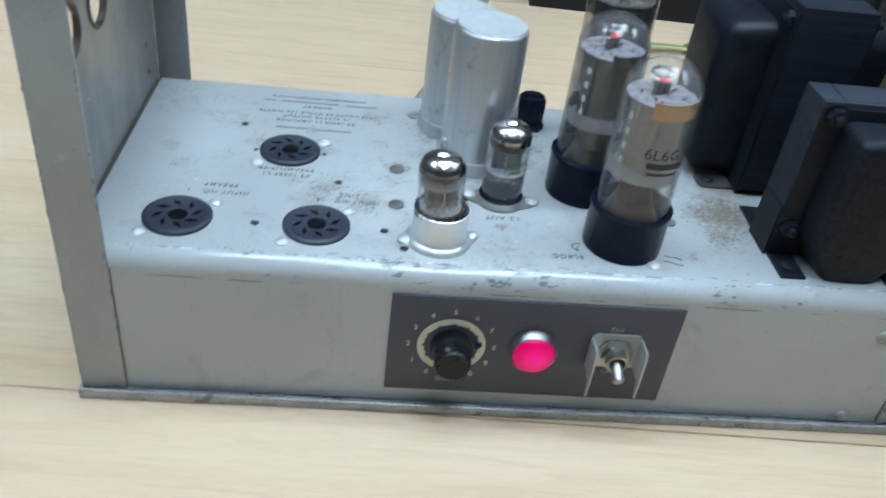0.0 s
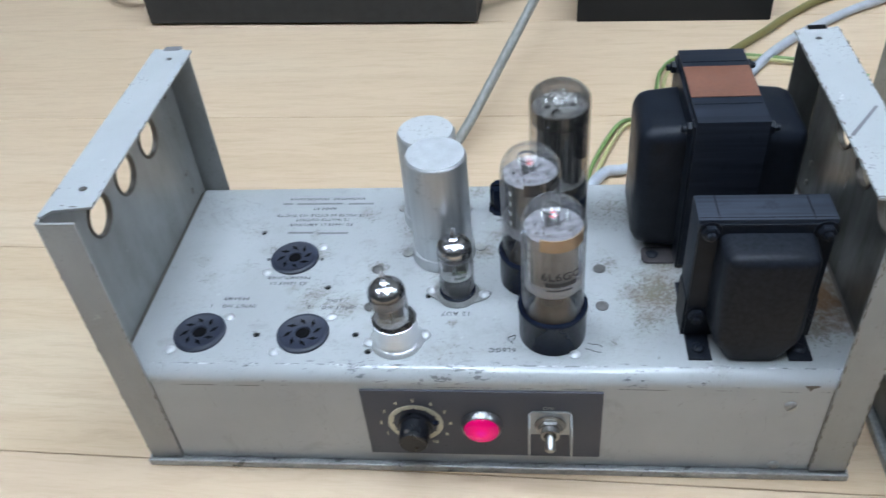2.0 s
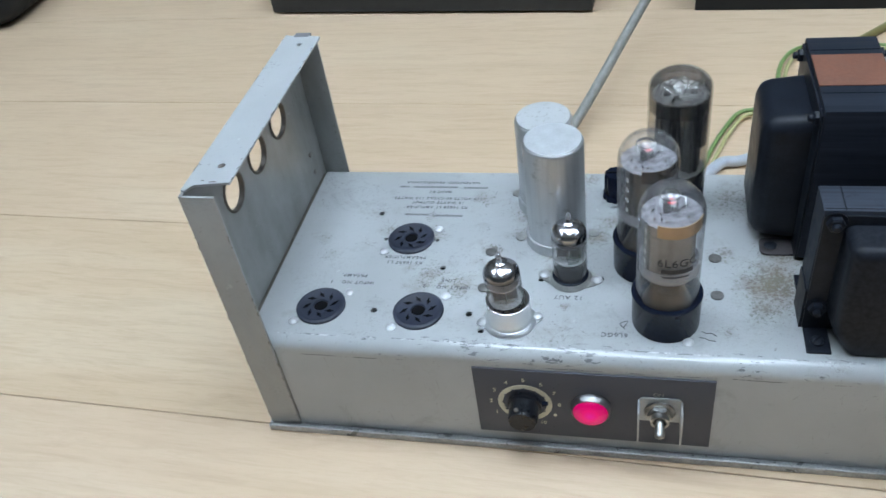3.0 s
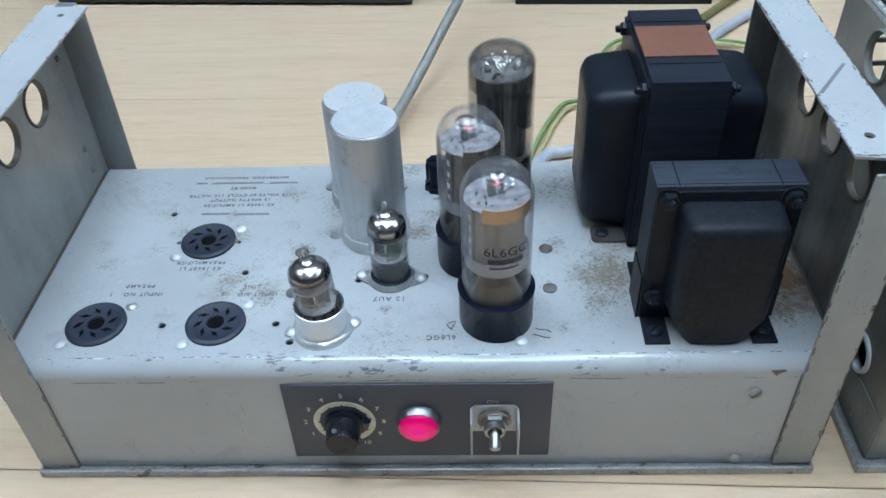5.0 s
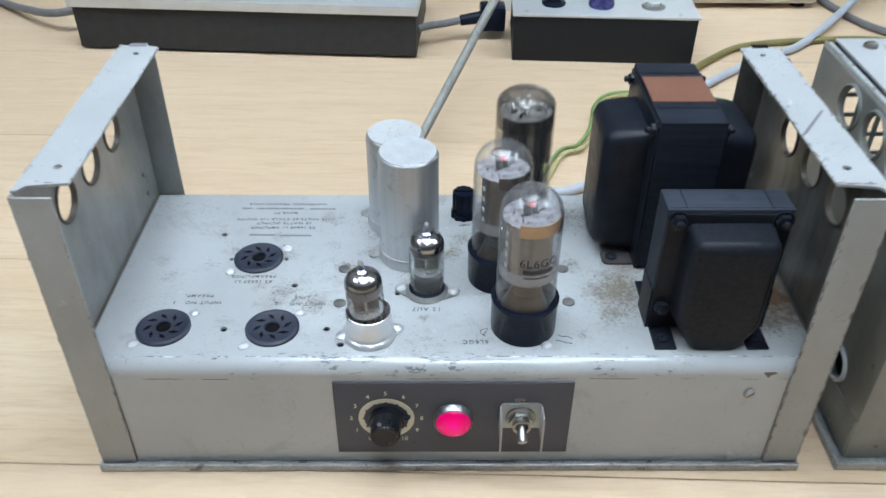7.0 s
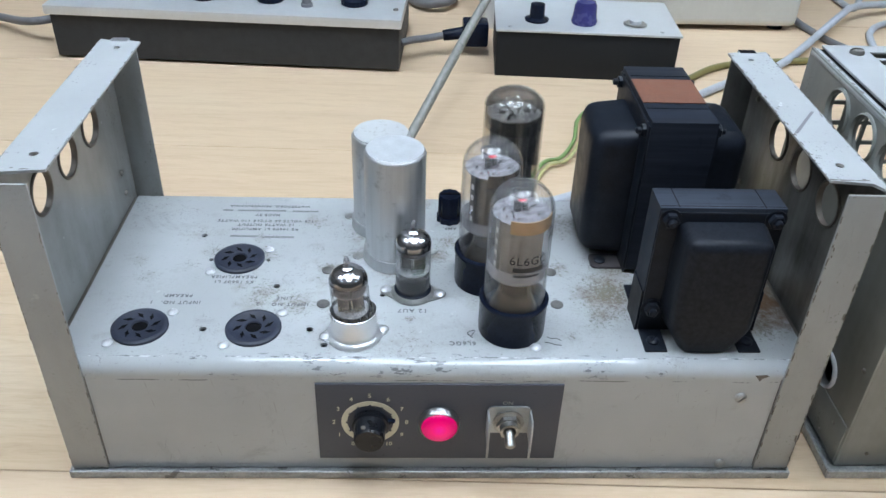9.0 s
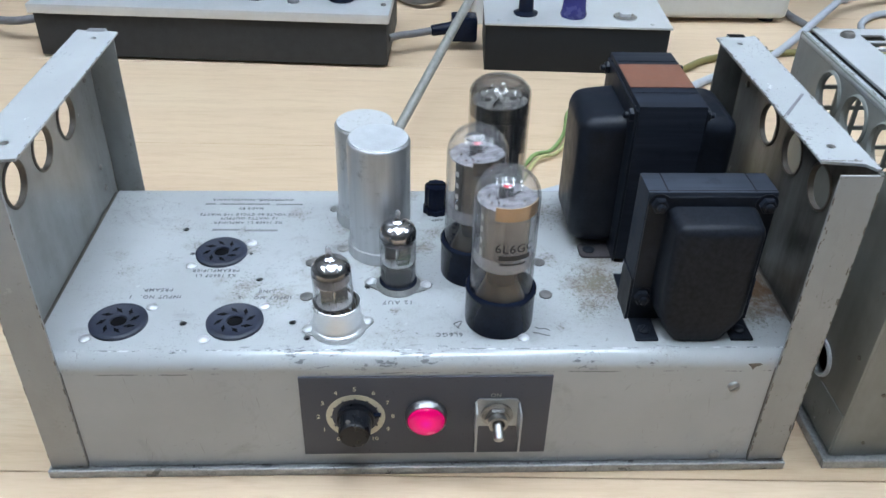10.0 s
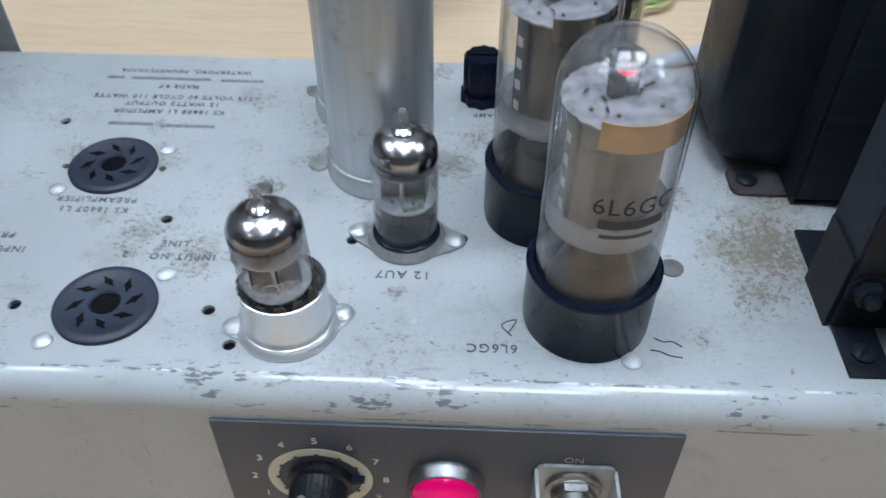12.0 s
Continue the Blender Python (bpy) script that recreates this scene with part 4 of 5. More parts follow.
    capacitor_can(amp, 0.1724, 0.0968, 0.0725, "bright drawn aluminium capacitor can", M_ALUTOP, (182, 12))
    capacitor_can(amp, 0.1632, 0.1318, 0.0650, "dull aluminium capacitor can with flaking white lid", M_FROST, (158, 20))
    # fuse holder
    fuse = part("fuse_holder", lathe([(0.0062, 0), (0.0085, 0), (0.0085, 0.003), (0.0070, 0.0034), (0.0070, 0.0040), (0.0076, 0.0045), (0.0076, 0.0170), (0.0068, 0.0185), (0, 0.0185)], (0.2060, 0.1390, H), 60, None, None, lambda k: 1.0 - 0.10 * (1 + math.cos(2 * math.pi * k / 6)) / 2), M_BLACK, amp, "ribbed black fuse holder cap", angle=50)
    part("cap_slot", box(0.2000, 0.2120, 0.1384, 0.1396, H + 0.0184, H + 0.0192), M_SLOT, fuse)
    small_transformer(amp)
    large_transformer(amp)
    for x, z in ((0.3565, 0.0590), (0.3566, 0.0078)):
        slotted_screw("screw", (x, 0, z), 0.0032, FACE_FRONT, amp, M_STEELSCREW, 0.0020)
    part("paint_chip", prism([(0.3606, 0.0744), (0.3668, 0.0748), (0.3684, 0.0738), (0.3650, 0.0722), (0.3640, 0.0702), (0.3626, 0.0722)], 0.00012, Matrix.Translation((0, 0.0001, 0)) @ FACE_FRONT), M_EDGE, shell)
    # control panel
    panel = part("control_panel", box(0.1332, 0.2620, -0.0011, 0.0, 0.0125, 0.0680, 0.0003), M_PANEL, amp, "charcoal control panel with cream dial print")
    cx, cz = 0.1612, 0.0408
    ring = lathe([(0.0122, 0), (0.0153, 0), (0.0153, 0.0002), (0.0122, 0.0002), (0.0122, 0)], (0, 0, 0), 72)
    gap = prism([(0, 0), (-0.016, -0.030), (0.016, -0.030)], 0.01, Matrix.Translation((0, 0, -0.005)))
    ring = cut(ring, gap)
    part("dial_ring", join(None, ring, Matrix.Translation((cx, -0.0012, cz)) @ FACE_FRONT), M_WHITE, panel)
    for k in range(11):
        a = radians(240 - 30 * k)
        part("numeral", words(str(k), 0.0040, on_front(cx + 0.0192 * math.cos(a), cz + 0.0192 * math.sin(a), -0.0013)), M_WHITE, panel)
    part("lettering", words("GAIN", 0.0036, on_front(cx - 0.001, cz - 0.0205, -0.0013)), M_WHITE, panel)
    part("lettering", words("ON", 0.0036, on_front(0.2335, 0.0550, -0.0013)), M_DIM, panel)
    part("lettering", words("OFF", 0.0036, on_front(0.2345, 0.0300, -0.0013)), M_DIM, panel)
    for k in range(11):
        a = radians(240 - 30 * k)
        t = box(0.0116, 0.0129, -0.0006, 0.0006, 0.0, 0.0002)
        t.transform(Matrix.Translation((cx, -0.0014, cz)) @ FACE_FRONT @ Matrix.Rotation(a, 4, "Z"))
        part("dial_tick", t, M_PANEL, panel)
    knob = part("gain_knob", lathe([(0.0060, 0), (0.0096, 0), (0.0096, 0.0026), (0.0086, 0.0034), (0.0084, 0.0050), (0.0081, 0.0125), (0.0075, 0.0136), (0, 0.0136)], (cx, -0.0016, cz), 72, FACE_FRONT, None, lambda k: 1.0 if k % 2 else 0.985), M_KNOB, amp, "knurled black gain knob", angle=20)
    part("set_screw", disc(0.0013, 0, 0.0004, (cx - 0.003, -0.013, cz + 0.0080), 12), M_EDGE, knob)
    point = prism([(-0.0010, 0.0100), (0.0010, 0.0100), (0.0003, 0.0135), (-0.0003, 0.0135)], 0.0022, Matrix.Translation((cx, -0.0018, cz)) @ FACE_FRONT @ pose(0, 0, 0, 0, 0, -78))
    part("pointer", point, M_BLACK, knob)
    # pilot light
    px, pz = 0.1977, 0.0412
    bezel = part("pilot_light", lathe([(0.0090, 0), (0.0110, 0), (0.0110, 0.0018), (0.0106, 0.0024), (0.0105, 0.0042), (0.0101, 0.0047), (0.0095, 0.0043)], (px, -0.0011, pz), 48, FACE_FRONT), M_BEZEL, amp, "chromed pilot light with a glowing pink lens")
    part("lens", lathe([(0.0096, 0.0036), (0.0096, 0.0049), (0.0088, 0.0062), (0.0068, 0.0073), (0.0038, 0.0080), (0, 0.0083)], (px, -0.0011, pz), 40, FACE_FRONT), M_LENS, bezel, "glowing pink lens")
    # toggle switch in a bent guard
    tx, tz = 0.2345, 0.0425
    guard = prism([(-0.0112, -0.0085), (0.0112, -0.0085), (0.0112, 0.0078), (0.0106, 0.0096), (0.0090, 0.0105), (-0.0090, 0.0105), (-0.0106, 0.0096), (-0.0112, 0.0078)], 0.0010, Matrix.Translation((tx, -0.0012, tz)) @ FACE_FRONT)
    for s in (-1, 1):
        x = tx + s * 0.0112
        wing = prism([(0, 0.0082), (0.0098, 0.0088), (0.0112, 0.0070), (0.0114, 0.0010), (0.0114, -0.0175), (0.0100, -0.0175), (0.0086, -0.0095), (0, -0.0085)], 0.0010, Matrix(((0, 0, 1, x - 0.0005), (-1, 0, 0, -0.0014), (0, 1, 0, tz), (0, 0, 0, 1))))
        join(guard, wing)
    guard_ob = part("switch_guard", guard, M_GUARD, amp, "bent aluminium switch guard")
    nut = lathe([(0, 0.0010), (0.0082, 0.0010), (0.0082, 0.0022), (0.0070, 0.0026), (0.0070, 0.0030), (0, 0.0030)], (tx, -0.0014, tz), 28, FACE_FRONT)
    lathe([(0, 0.0030), (0.0066, 0.0030), (0.0066, 0.0052), (0, 0.0052)], (tx, -0.0014, tz), 6, FACE_FRONT, nut)
    lathe([(0.0036, 0.0052), (0.0050, 0.0052), (0.0050, 0.0086), (0.0036, 0.0086), (0.0020, 0.0050)], (tx, -0.0014, tz), 24, FACE_FRONT, nut)
    switch = part("toggle_switch", nut, M_DULLCHROME, amp, "nickel toggle switch, lever down")
    lever = lathe([(0.0023, 0), (0.0024, 0.004), (0.0027, 0.0086), (0.0028, 0.0096), (0.0025, 0.0107), (0.0012, 0.0114), (0, 0.0116)], (0, 0, 0), 20)
    lever.transform(Matrix.Translation((tx, -0.0065, tz)) @ pose(0, 0, 0, 90 + 22))
    part("lever", lever, M_DULLCHROME, switch)
    return amp


build_amplifier()


# ---- valves, plugged into the chassis ----
def dome(r, z0, z1, rise, n=9):
    """A straight bulb from z0, domed over the last rise up to z1."""
    prof = [(r, z0), (r, z0 + 0.002), (r, z1 - rise)]
    for k in range(1, n + 1):
        a = k / n * math.pi / 2
        prof.append((r * math.cos(a), z1 - rise + rise * math.sin(a)))
    prof[-1] = (0, z1)
    return prof


def twin(prof, thick=0.0009):
    """Bulb glass with an outer and an inner skin."""
    bm = lathe(prof, (0, 0, 0), 56)
    lathe([(max(0, r - thick), z - (thick if r < 0.012 and z > 0.05 else 0)) for r, z in prof], (0, 0, 0), 56, None, bm)
    return bm


def power_valve(x, y, label, turn, tape, marking):
    v = thing("power_valve", (x, y, H), label, "vacuum tube", "glass valves on the chassis", turn)
    base = part("base", lathe([(0.0150, 0.0), (0.0176, 0.0), (0.0178, 0.0015), (0.0178, 0.0195), (0.0183, 0.0203), (0.0183, 0.0217), (0.0176, 0.0224), (0.0163, 0.0224), (0.0163, 0.0150), (0, 0.0150)], (0, 0, 0), 56), M_BLACK, v, "black bakelite octal base")
    bulb = part("bulb", twin(dome(0.0161, 0.0170, 0.0908, 0.0155)), M_GLASS, v, "clear glass bulb")
    part("stem", lathe([(0.0125, 0.0152), (0.0105, 0.0200), (0.0070, 0.0290), (0.0050, 0.0340), (0, 0.0345)], (0, 0, 0), 28), M_STEM, v)
    part("getter_flash", lathe([(0.0084, 0.0160), (0.0080, 0.0260), (0.0074, 0.0385)], (0, 0, 0), 36), M_FLASH, v, "brown flashed film inside the bulb")
    part("lower_mica", toothed(0.0148, 0.0395), M_PALEMICA, v, "pale notched mica spacer")
    part("upper_mica", toothed(0.0146, 0.0735), M_PALEMICA, v, "pale notched mica spacer")
    # pale ring added to paint the haze above the lower spacer
    part("haze_ring", lathe([(0.0149, 0.0388), (0.0150, 0.0420), (0.0149, 0.0460)], (0, 0, 0), 36), M_HAZE, v)
    # the anode: a flat box with rounded sides and a seam
    out = [(-0.0112, -0.0040), (-0.0085, -0.0066), (0.0085, -0.0066), (0.0112, -0.0040), (0.0112, 0.0040), (0.0085, 0.0066), (-0.0085, 0.0066), (-0.0112, 0.0040)]
    an = prism(out, 0.0325, pose(0, 0, 0.0405), 0.0006)
    for s in (-1, 1):
        box(s * 0.0118 - 0.0009, s * 0.0118 + 0.0009, -0.0022, 0.0022, 0.0405, 0.0730, 0.0003, 1, an)
    part("anode", an, M_PLATE if tape is M_COPPER else M_PLATEDARK, v, "grey metal anode")
    for s in (-1, 1):
        for k in range(4):
            part("anode_window", box(s * 0.0127 - 0.0001, s * 0.0127 + 0.0002, -0.0011, 0.0011, 0.0445 + 0.0066 * k, 0.0474 + 0.0066 * k), M_WINDOW, v)
    if tape:
        # a curved strip across the head of the anode
        n, strip = 12, bmesh.new()
        rows = [[strip.verts.new((q * math.cos(t), q * math.sin(t), z)) for t in [radians(-137 + 103 * k / n) for k in range(n + 1)]] for q, z in ((0.0149, 0.0692), (0.0149, 0.0764), (0.0144, 0.0764), (0.0144, 0.0692))]
        for i in range(4):
            for k in range(n):
                strip.faces.new((rows[i][k], rows[i][k + 1], rows[(i + 1) % 4][k + 1], rows[(i + 1) % 4][k]))
        for k in (0, n):
            strip.faces.new([rows[i][k] for i in range(4)])
        part("band_plate", strip, tape, v)
    for px, py in ((-0.0085, 0.003), (0.0085, 0.003), (-0.0048, -0.0065), (0.0062, -0.0060), (-0.0095, -0.0025)):
        part("pin", disc(0.00055, 0.0741, 0.0746, (px, py, 0), 8), M_EDGE, v)
    rnd = random.Random(7)
    for k in range(8):
        a, q = rnd.uniform(0, 6.283), rnd.uniform(0.0030, 0.0105)
        bit = box(-0.0012, 0.0012, -0.0004, 0.0004, 0, 0.0012, 0.0001)
        bit.transform(Matrix.Translation((q * math.cos(a), q * 0.7 * math.sin(a), 0.0741)) @ pose(0, 0, 0, rnd.uniform(-15, 15), 0, rnd.uniform(0, 180)))
        part("mica_tab", bit, M_CHROME, v)
    # cathode end and getter holder above the spacer
    for px, py, w, h in ((-0.0022, 0.0010, 0.0016, 0.0056), (0.0019, 0.0012, 0.0012, 0.0056)):
        part("electrode_rod", box(px - w, px + w, py - 0.0013, py + 0.0013, 0.0741, 0.0741 + h, 0.0004), M_PLATEDARK, v)
    part("heater", lathe([(0, 0.0796), (0.0016, 0.0797), (0.0021, 0.0803), (0.0016, 0.0811), (0, 0.0813)], (0, 0.0008, 0), 16), M_HEAT, v, "glowing red heater end")
    ring = lathe([(0.0046, 0.0818), (0.0051, 0.0823), (0.0051, 0.0830), (0.0046, 0.0834), (0.0042, 0.0826), (0.0046, 0.0818)], (0, 0.0030, 0), 24)
    part("getter_ring", ring, M_PLATEDARK, v)
    part("getter_post", sweep([(0.0, 0.0074, 0.0741), (0.0, 0.0078, 0.0790), (0.0, 0.0076, 0.0826)], 0.0004, 6, 4), M_CHROME, v)
    for a in range(0, 360, 60):
        c, s = math.cos(radians(a)), math.sin(radians(a))
        part("lead", sweep([(0.004 * c, 0.004 * s, 0.0335), (0.0062 * c, 0.0055 * s, 0.0365), (0.0088 * c, 0.0050 * s, 0.0400)], 0.0004, 6, 3), M_CHROME, v)
    if marking:
        def curl(body, size, z):
            w = words(body, size, Matrix(), None, spacing=1.05, thick=0.00003)
            for q in w.verts:
                a = (q.co.x + marking) / 0.0162 - math.pi / 2
                q.co = Vector(((0.01618 + q.co.z) * math.cos(a), (0.01618 + q.co.z) * math.sin(a), z + q.co.y))
            return w
        part("marking", curl("6L6GC", 0.0068, 0.0545), M_INK, bulb)
        for z, a0, a1, h in ((0.0494, -0.0082, 0.0082, 0.0027), (0.0457, -0.0075, 0.0060, 0.0012)):
            bar = bmesh.new()
            n = 14
            low = [bar.verts.new((0.01620 * math.cos((a0 + (a1 - a0) * k / n + marking) / 0.0162 - math.pi / 2), 0.01620 * math.sin((a0 + (a1 - a0) * k / n + marking) / 0.0162 - math.pi / 2), z - h / 2)) for k in range(n + 1)]
            high = [bar.verts.new((q.co.x, q.co.y, z + h / 2)) for q in low]
            for k in range(n):
                bar.faces.new((low[k], low[k + 1], high[k + 1], high[k]))
            part("print_bar", bar, M_INK, bulb)
    return v


def toothed(r, z, n=22):
    """A mica spacer with a notched rim."""
    rnd = random.Random(int(z * 1e4))
    pts = []
    for k in range(n * 3):
        a = 2 * math.pi * k / (n * 3)
        q = r * (0.97 if k % 3 == 0 and rnd.random() < 0.6 else 1.0)
        pts.append((q * math.cos(a), q * math.sin(a)))
    return prism(pts, 0.0006, pose(0, 0, z))


def rectifier_valve(x, y):
    v = thing("rectifier_valve", (x, y, H), "smoky glass rectifier valve with black ribbed anodes", "vacuum tube", "glass valves on the chassis", 8)
    part("base", lathe([(0.0150, 0.0), (0.0172, 0.0), (0.0174, 0.0015), (0.0174, 0.0190), (0.0168, 0.0200), (0, 0.0200)], (0, 0, 0), 48), M_BLACK, v, "black bakelite octal base")
    part("bulb", twin(dome(0.0178, 0.0190, 0.0930, 0.0105)), M_SMOKE, v, "smoky glass bulb")
    film = [(r, z) for r, z in dome(0.0170, 0.0700, 0.0920, 0.0098) if r > 0.009]
    part("smoke_film", lathe(film, (0, 0, 0), 48), M_SMOKEFILM, v, "smoky film inside the glass")
    for s in (-1, 1):
        an = lathe([(0.0062, 0.0290), (0.0070, 0.0295), (0.0070, 0.0765), (0.0062, 0.0770)], (s * 0.0064, 0, 0), 36, Matrix.Diagonal((0.98, 1.65, 1, 1)), None, lambda k: 1.0 if (k // 2) % 2 else 0.90)
        part("anode", an, M_PLATEBLK, v, "black ribbed anode", angle=15)
    # a sooty patch where the getter fired against the glass
    n, patch = 14, bmesh.new()
    rows = [[patch.verts.new((0.0169 * math.cos(a), 0.0169 * math.sin(a), z0 + dz * math.sin(math.pi * k / n) ** 0.5)) for k, a in ((k, radians(-72 + 118 * k / n)) for k in range(n + 1))] for z0, dz in ((0.0540, -0.0070), (0.0660, 0.0), (0.0760, 0.0030))]
    for low, high in zip(rows, rows[1:]):
        for k in range(n):
            patch.faces.new((low[k], low[k + 1], high[k + 1], high[k]))
    part("getter_patch", patch, M_SOOTY, v, "sooty dark getter patch on the glass")
    out = [(0.0163 * math.cos(a), 0.0150 * math.sin(a)) for a in (2 * math.pi * k / 36 for k in range(36))]
    out = [(a * (1 if k % 2 else 0.96), b * (1 if k % 2 else 0.96)) for k, (a, b) in enumerate(out)]
    part("upper_mica", prism(out, 0.0007, pose(0, 0, 0.0778)), M_SPACER, v, "serrated pale mica spacer")
    part("lower_mica", prism(out, 0.0007, pose(0, 0, 0.0278)), M_MICA, v)
    for s in (-1, 1):
        part("filament_clip", box(s * 0.0075 - 0.0018, s * 0.0075 + 0.0018, -0.0026, -0.0008, 0.0785, 0.0805, 0.0004), M_TARNISH, v)
        part("support_wire", sweep([(s * 0.0120, 0.004, 0.0785), (s * 0.0100, 0.003, 0.0835), (s * 0.0040, 0.0, 0.0815), (s * 0.001, -0.004, 0.0790)], 0.0005, 7, 5), M_CHROME, v)
        part("spring", sweep([(s * 0.0060, 0.006, 0.0785), (s * 0.0050, 0.0045, 0.0830), (s * 0.0020, 0.006, 0.0850), (-s * 0.0040, 0.0050, 0.0800)], 0.0006, 7, 5), M_CHROME, v)
    rnd = random.Random(12)
    for k in range(14):
        a, q = rnd.uniform(0, 6.283), rnd.uniform(0.003, 0.014)
        p, b = Vector((q * math.cos(a), q * 0.85 * math.sin(a), 0.0783)), rnd.uniform(0, 6.283)
        step = Vector((0.0030 * math.cos(b), 0.0030 * math.sin(b), 0))
        part("tie_wire", sweep([p - step, p + Vector((0, 0, rnd.uniform(0.001, 0.0035))), p + step], 0.00045, 6, 4), M_CHROME, v)
    part("stem", lathe([(0.0120, 0.0200), (0.0080, 0.0240), (0.0050, 0.0275), (0, 0.0280)], (0, 0, 0), 24), M_STEM, v)


def small_valve(x, y, label, turn, shield, marking, lean=0.0, ink=None):
    ink = ink or M_WHITE
    v = thing("small_valve", (x, y, H), label, "vacuum tube", "glass valves on the chassis", turn)
    r = 0.0099
    # riveted saddle
    rim = 0.0146 if shield else 0.0121
    saddle = lathe([(0.0105, 0.0), (rim, 0.0), (rim + 0.0002, 0.0006), (rim, 0.0012), (rim - 0.0016, 0.0030), (0.0105, 0.0034), (0.0105, 0.0)], (0, 0, 0), 48)
    for s in (-1, 1):
        ear = prism([(0.0085, -0.0082), (0.0150, -0.0042), (0.0178, -0.0020), (0.0188, 0), (0.0178, 0.0020), (0.0150, 0.0042), (0.0085, 0.0082)], 0.0009, Matrix.Rotation(0 if s > 0 else math.pi, 4, "Z"), 0.0002)
        join(saddle, ear)
    part("saddle", saddle, M_SHIELD if shield else M_STEELSCREW, v, "tinned mounting saddle")
    for s in (-1, 1):
        part("rivet", lathe([(0.0032, 0.0007), (0.0032, 0.0014), (0.0022, 0.0023), (0, 0.0027)], (s * 0.0152, 0, 0), 20), M_SILVER, v)
    part("socket", lathe([(0.0104, 0.0), (0.0104, 0.0038), (0.0095, 0.0044), (0, 0.0044)], (0, 0, 0), 32), M_BLACK, v)
    if shield:
        part("shield_base", lathe([(0.0136, 0.0016), (0.0134, 0.0026), (0.0124, 0.0034), (0.0119, 0.0046), (0.0119, 0.0160), (0.0122, 0.0166), (0.0118, 0.0168), (0.0115, 0.0160), (0.0115, 0.0040)], (0, 0, 0), 44), M_SHIELD, v, "short bright aluminium shield base")
        for k in range(14):
            a = 2 * math.pi * k / 14
            tooth = prism([(-0.0019, -0.001), (0.0019, -0.001), (0.0012, 0.0022), (-0.0012, 0.0022)], 0.0004, Matrix.Rotation(a, 4, "Z") @ Matrix.Translation((0, -0.0108, 0.0158)) @ FACE_FRONT)
            part("spring_finger", tooth, M_EDGE, v)
    z0, z1 = 0.0045, 0.0432 if shield else 0.0415
    prof = [(0, z0), (r * 0.86, z0), (r * 0.98, z0 + 0.0016), (r, z0 + 0.004), (r, z1 - 0.0075)]
    shoulder = [(r * math.cos(k / 8 * math.pi / 2) ** 0.75, z1 - 0.0070 + 0.0068 * math.sin(k / 8 * math.pi / 2)) for k in range(1, 8)]
    part("bulb", lathe(prof + [(r * 0.997, z1 - 0.0074)], (0, 0, 0), 44), M_GLASS, v, "clear glass envelope")
    part("inner_skin", lathe([(r * 0.93, z0 + 0.003), (r * 0.93, z1 - 0.0080)], (0, 0, 0), 44), M_GLASS, v)
    # silvered shoulder of the bulb, with the pinched tip on a small collar
    cap = [(r * 1.0, z1 - 0.0098), (r * 1.002, z1 - 0.0070)] + shoulder
    cap += [(0.0034, z1 + 0.0001), (0.0027, z1 + 0.0007), (0.0018, z1 + 0.0011)]
    part("silvered_cap", lathe(cap, (0, 0, 0), 44), M_GETTER if shield else M_GETTERLOW, v, "mirror-like silvered getter top")
    part("sealed_tip", lathe([(0.0019, z1 + 0.0010), (0.0014, z1 + 0.0026), (0.0016, z1 + 0.0046), (0.0011, z1 + 0.0066), (0, z1 + 0.0073)], (0, 0, 0), 20), M_TIP, v, "pinched-off glass tip")
    plate, top = (M_DARKPLATE, 0.0282) if shield else (M_PLATEDARK, 0.0282)
    for s in (-1, 1):
        out = [(-0.0024, -0.0022), (0.0024, -0.0022), (0.0028, 0), (0.0024, 0.0022), (-0.0024, 0.0022), (-0.0028, 0)]
        part("anode", prism(out, 0.0102, pose(s * 0.0037, 0, top - 0.0102), 0.0004), plate, v)
        for f in (-1, 1):
            part("anode_fin", box(s * 0.0037 + f * 0.0027 - 0.0002, s * 0.0037 + f * 0.0027 + 0.0002, -0.0034, 0.0034, top - 0.0098, top - 0.0004), plate, v)
        part("support_rod", lathe([(0.0005, top - 0.0140), (0.0005, top + 0.0040), (0, top + 0.0042)], (0, s * 0.0058, 0), 8), M_CHROME, v)
    part("upper_mica", disc(0.0090, top + 0.0010, top + 0.0016, (0, 0, 0), 32), M_PINKMICA if shield else M_PALEMICA, v)
    part("lower_mica", disc(0.0091, top - 0.0112, top - 0.0106, (0, 0, 0), 32), M_SPACER, v)
    if not shield:
        part("getter_plate", box(-0.0042, 0.0042, -0.0012, 0.0012, top + 0.0030, top + 0.0052, 0.0004), M_STEM, v)
        part("getter_film", lathe([(r * 0.92, 0.0062), (r * 0.95, 0.0090), (r * 0.94, 0.0135)], (0, 0, 0), 32), M_SOOTY, v, "dark film inside the glass foot")
    for k in range(9):
        a = 2 * math.pi * (k + 0.5) / 10
        part("pin_lead", sweep([(0.0062 * math.cos(a), 0.0062 * math.sin(a), 0.0045), (0.0066 * math.cos(a), 0.0066 * math.sin(a), 0.0095), (0.0052 * math.cos(a), 0.0052 * math.sin(a), 0.0182)], 0.00045, 6, 3), M_CHROME, v)
    part("pinch_glass", disc(0.0093, 0.0045, 0.0066, (0, 0, 0), 32, bevel=0.0008), M_SMOKE, v)
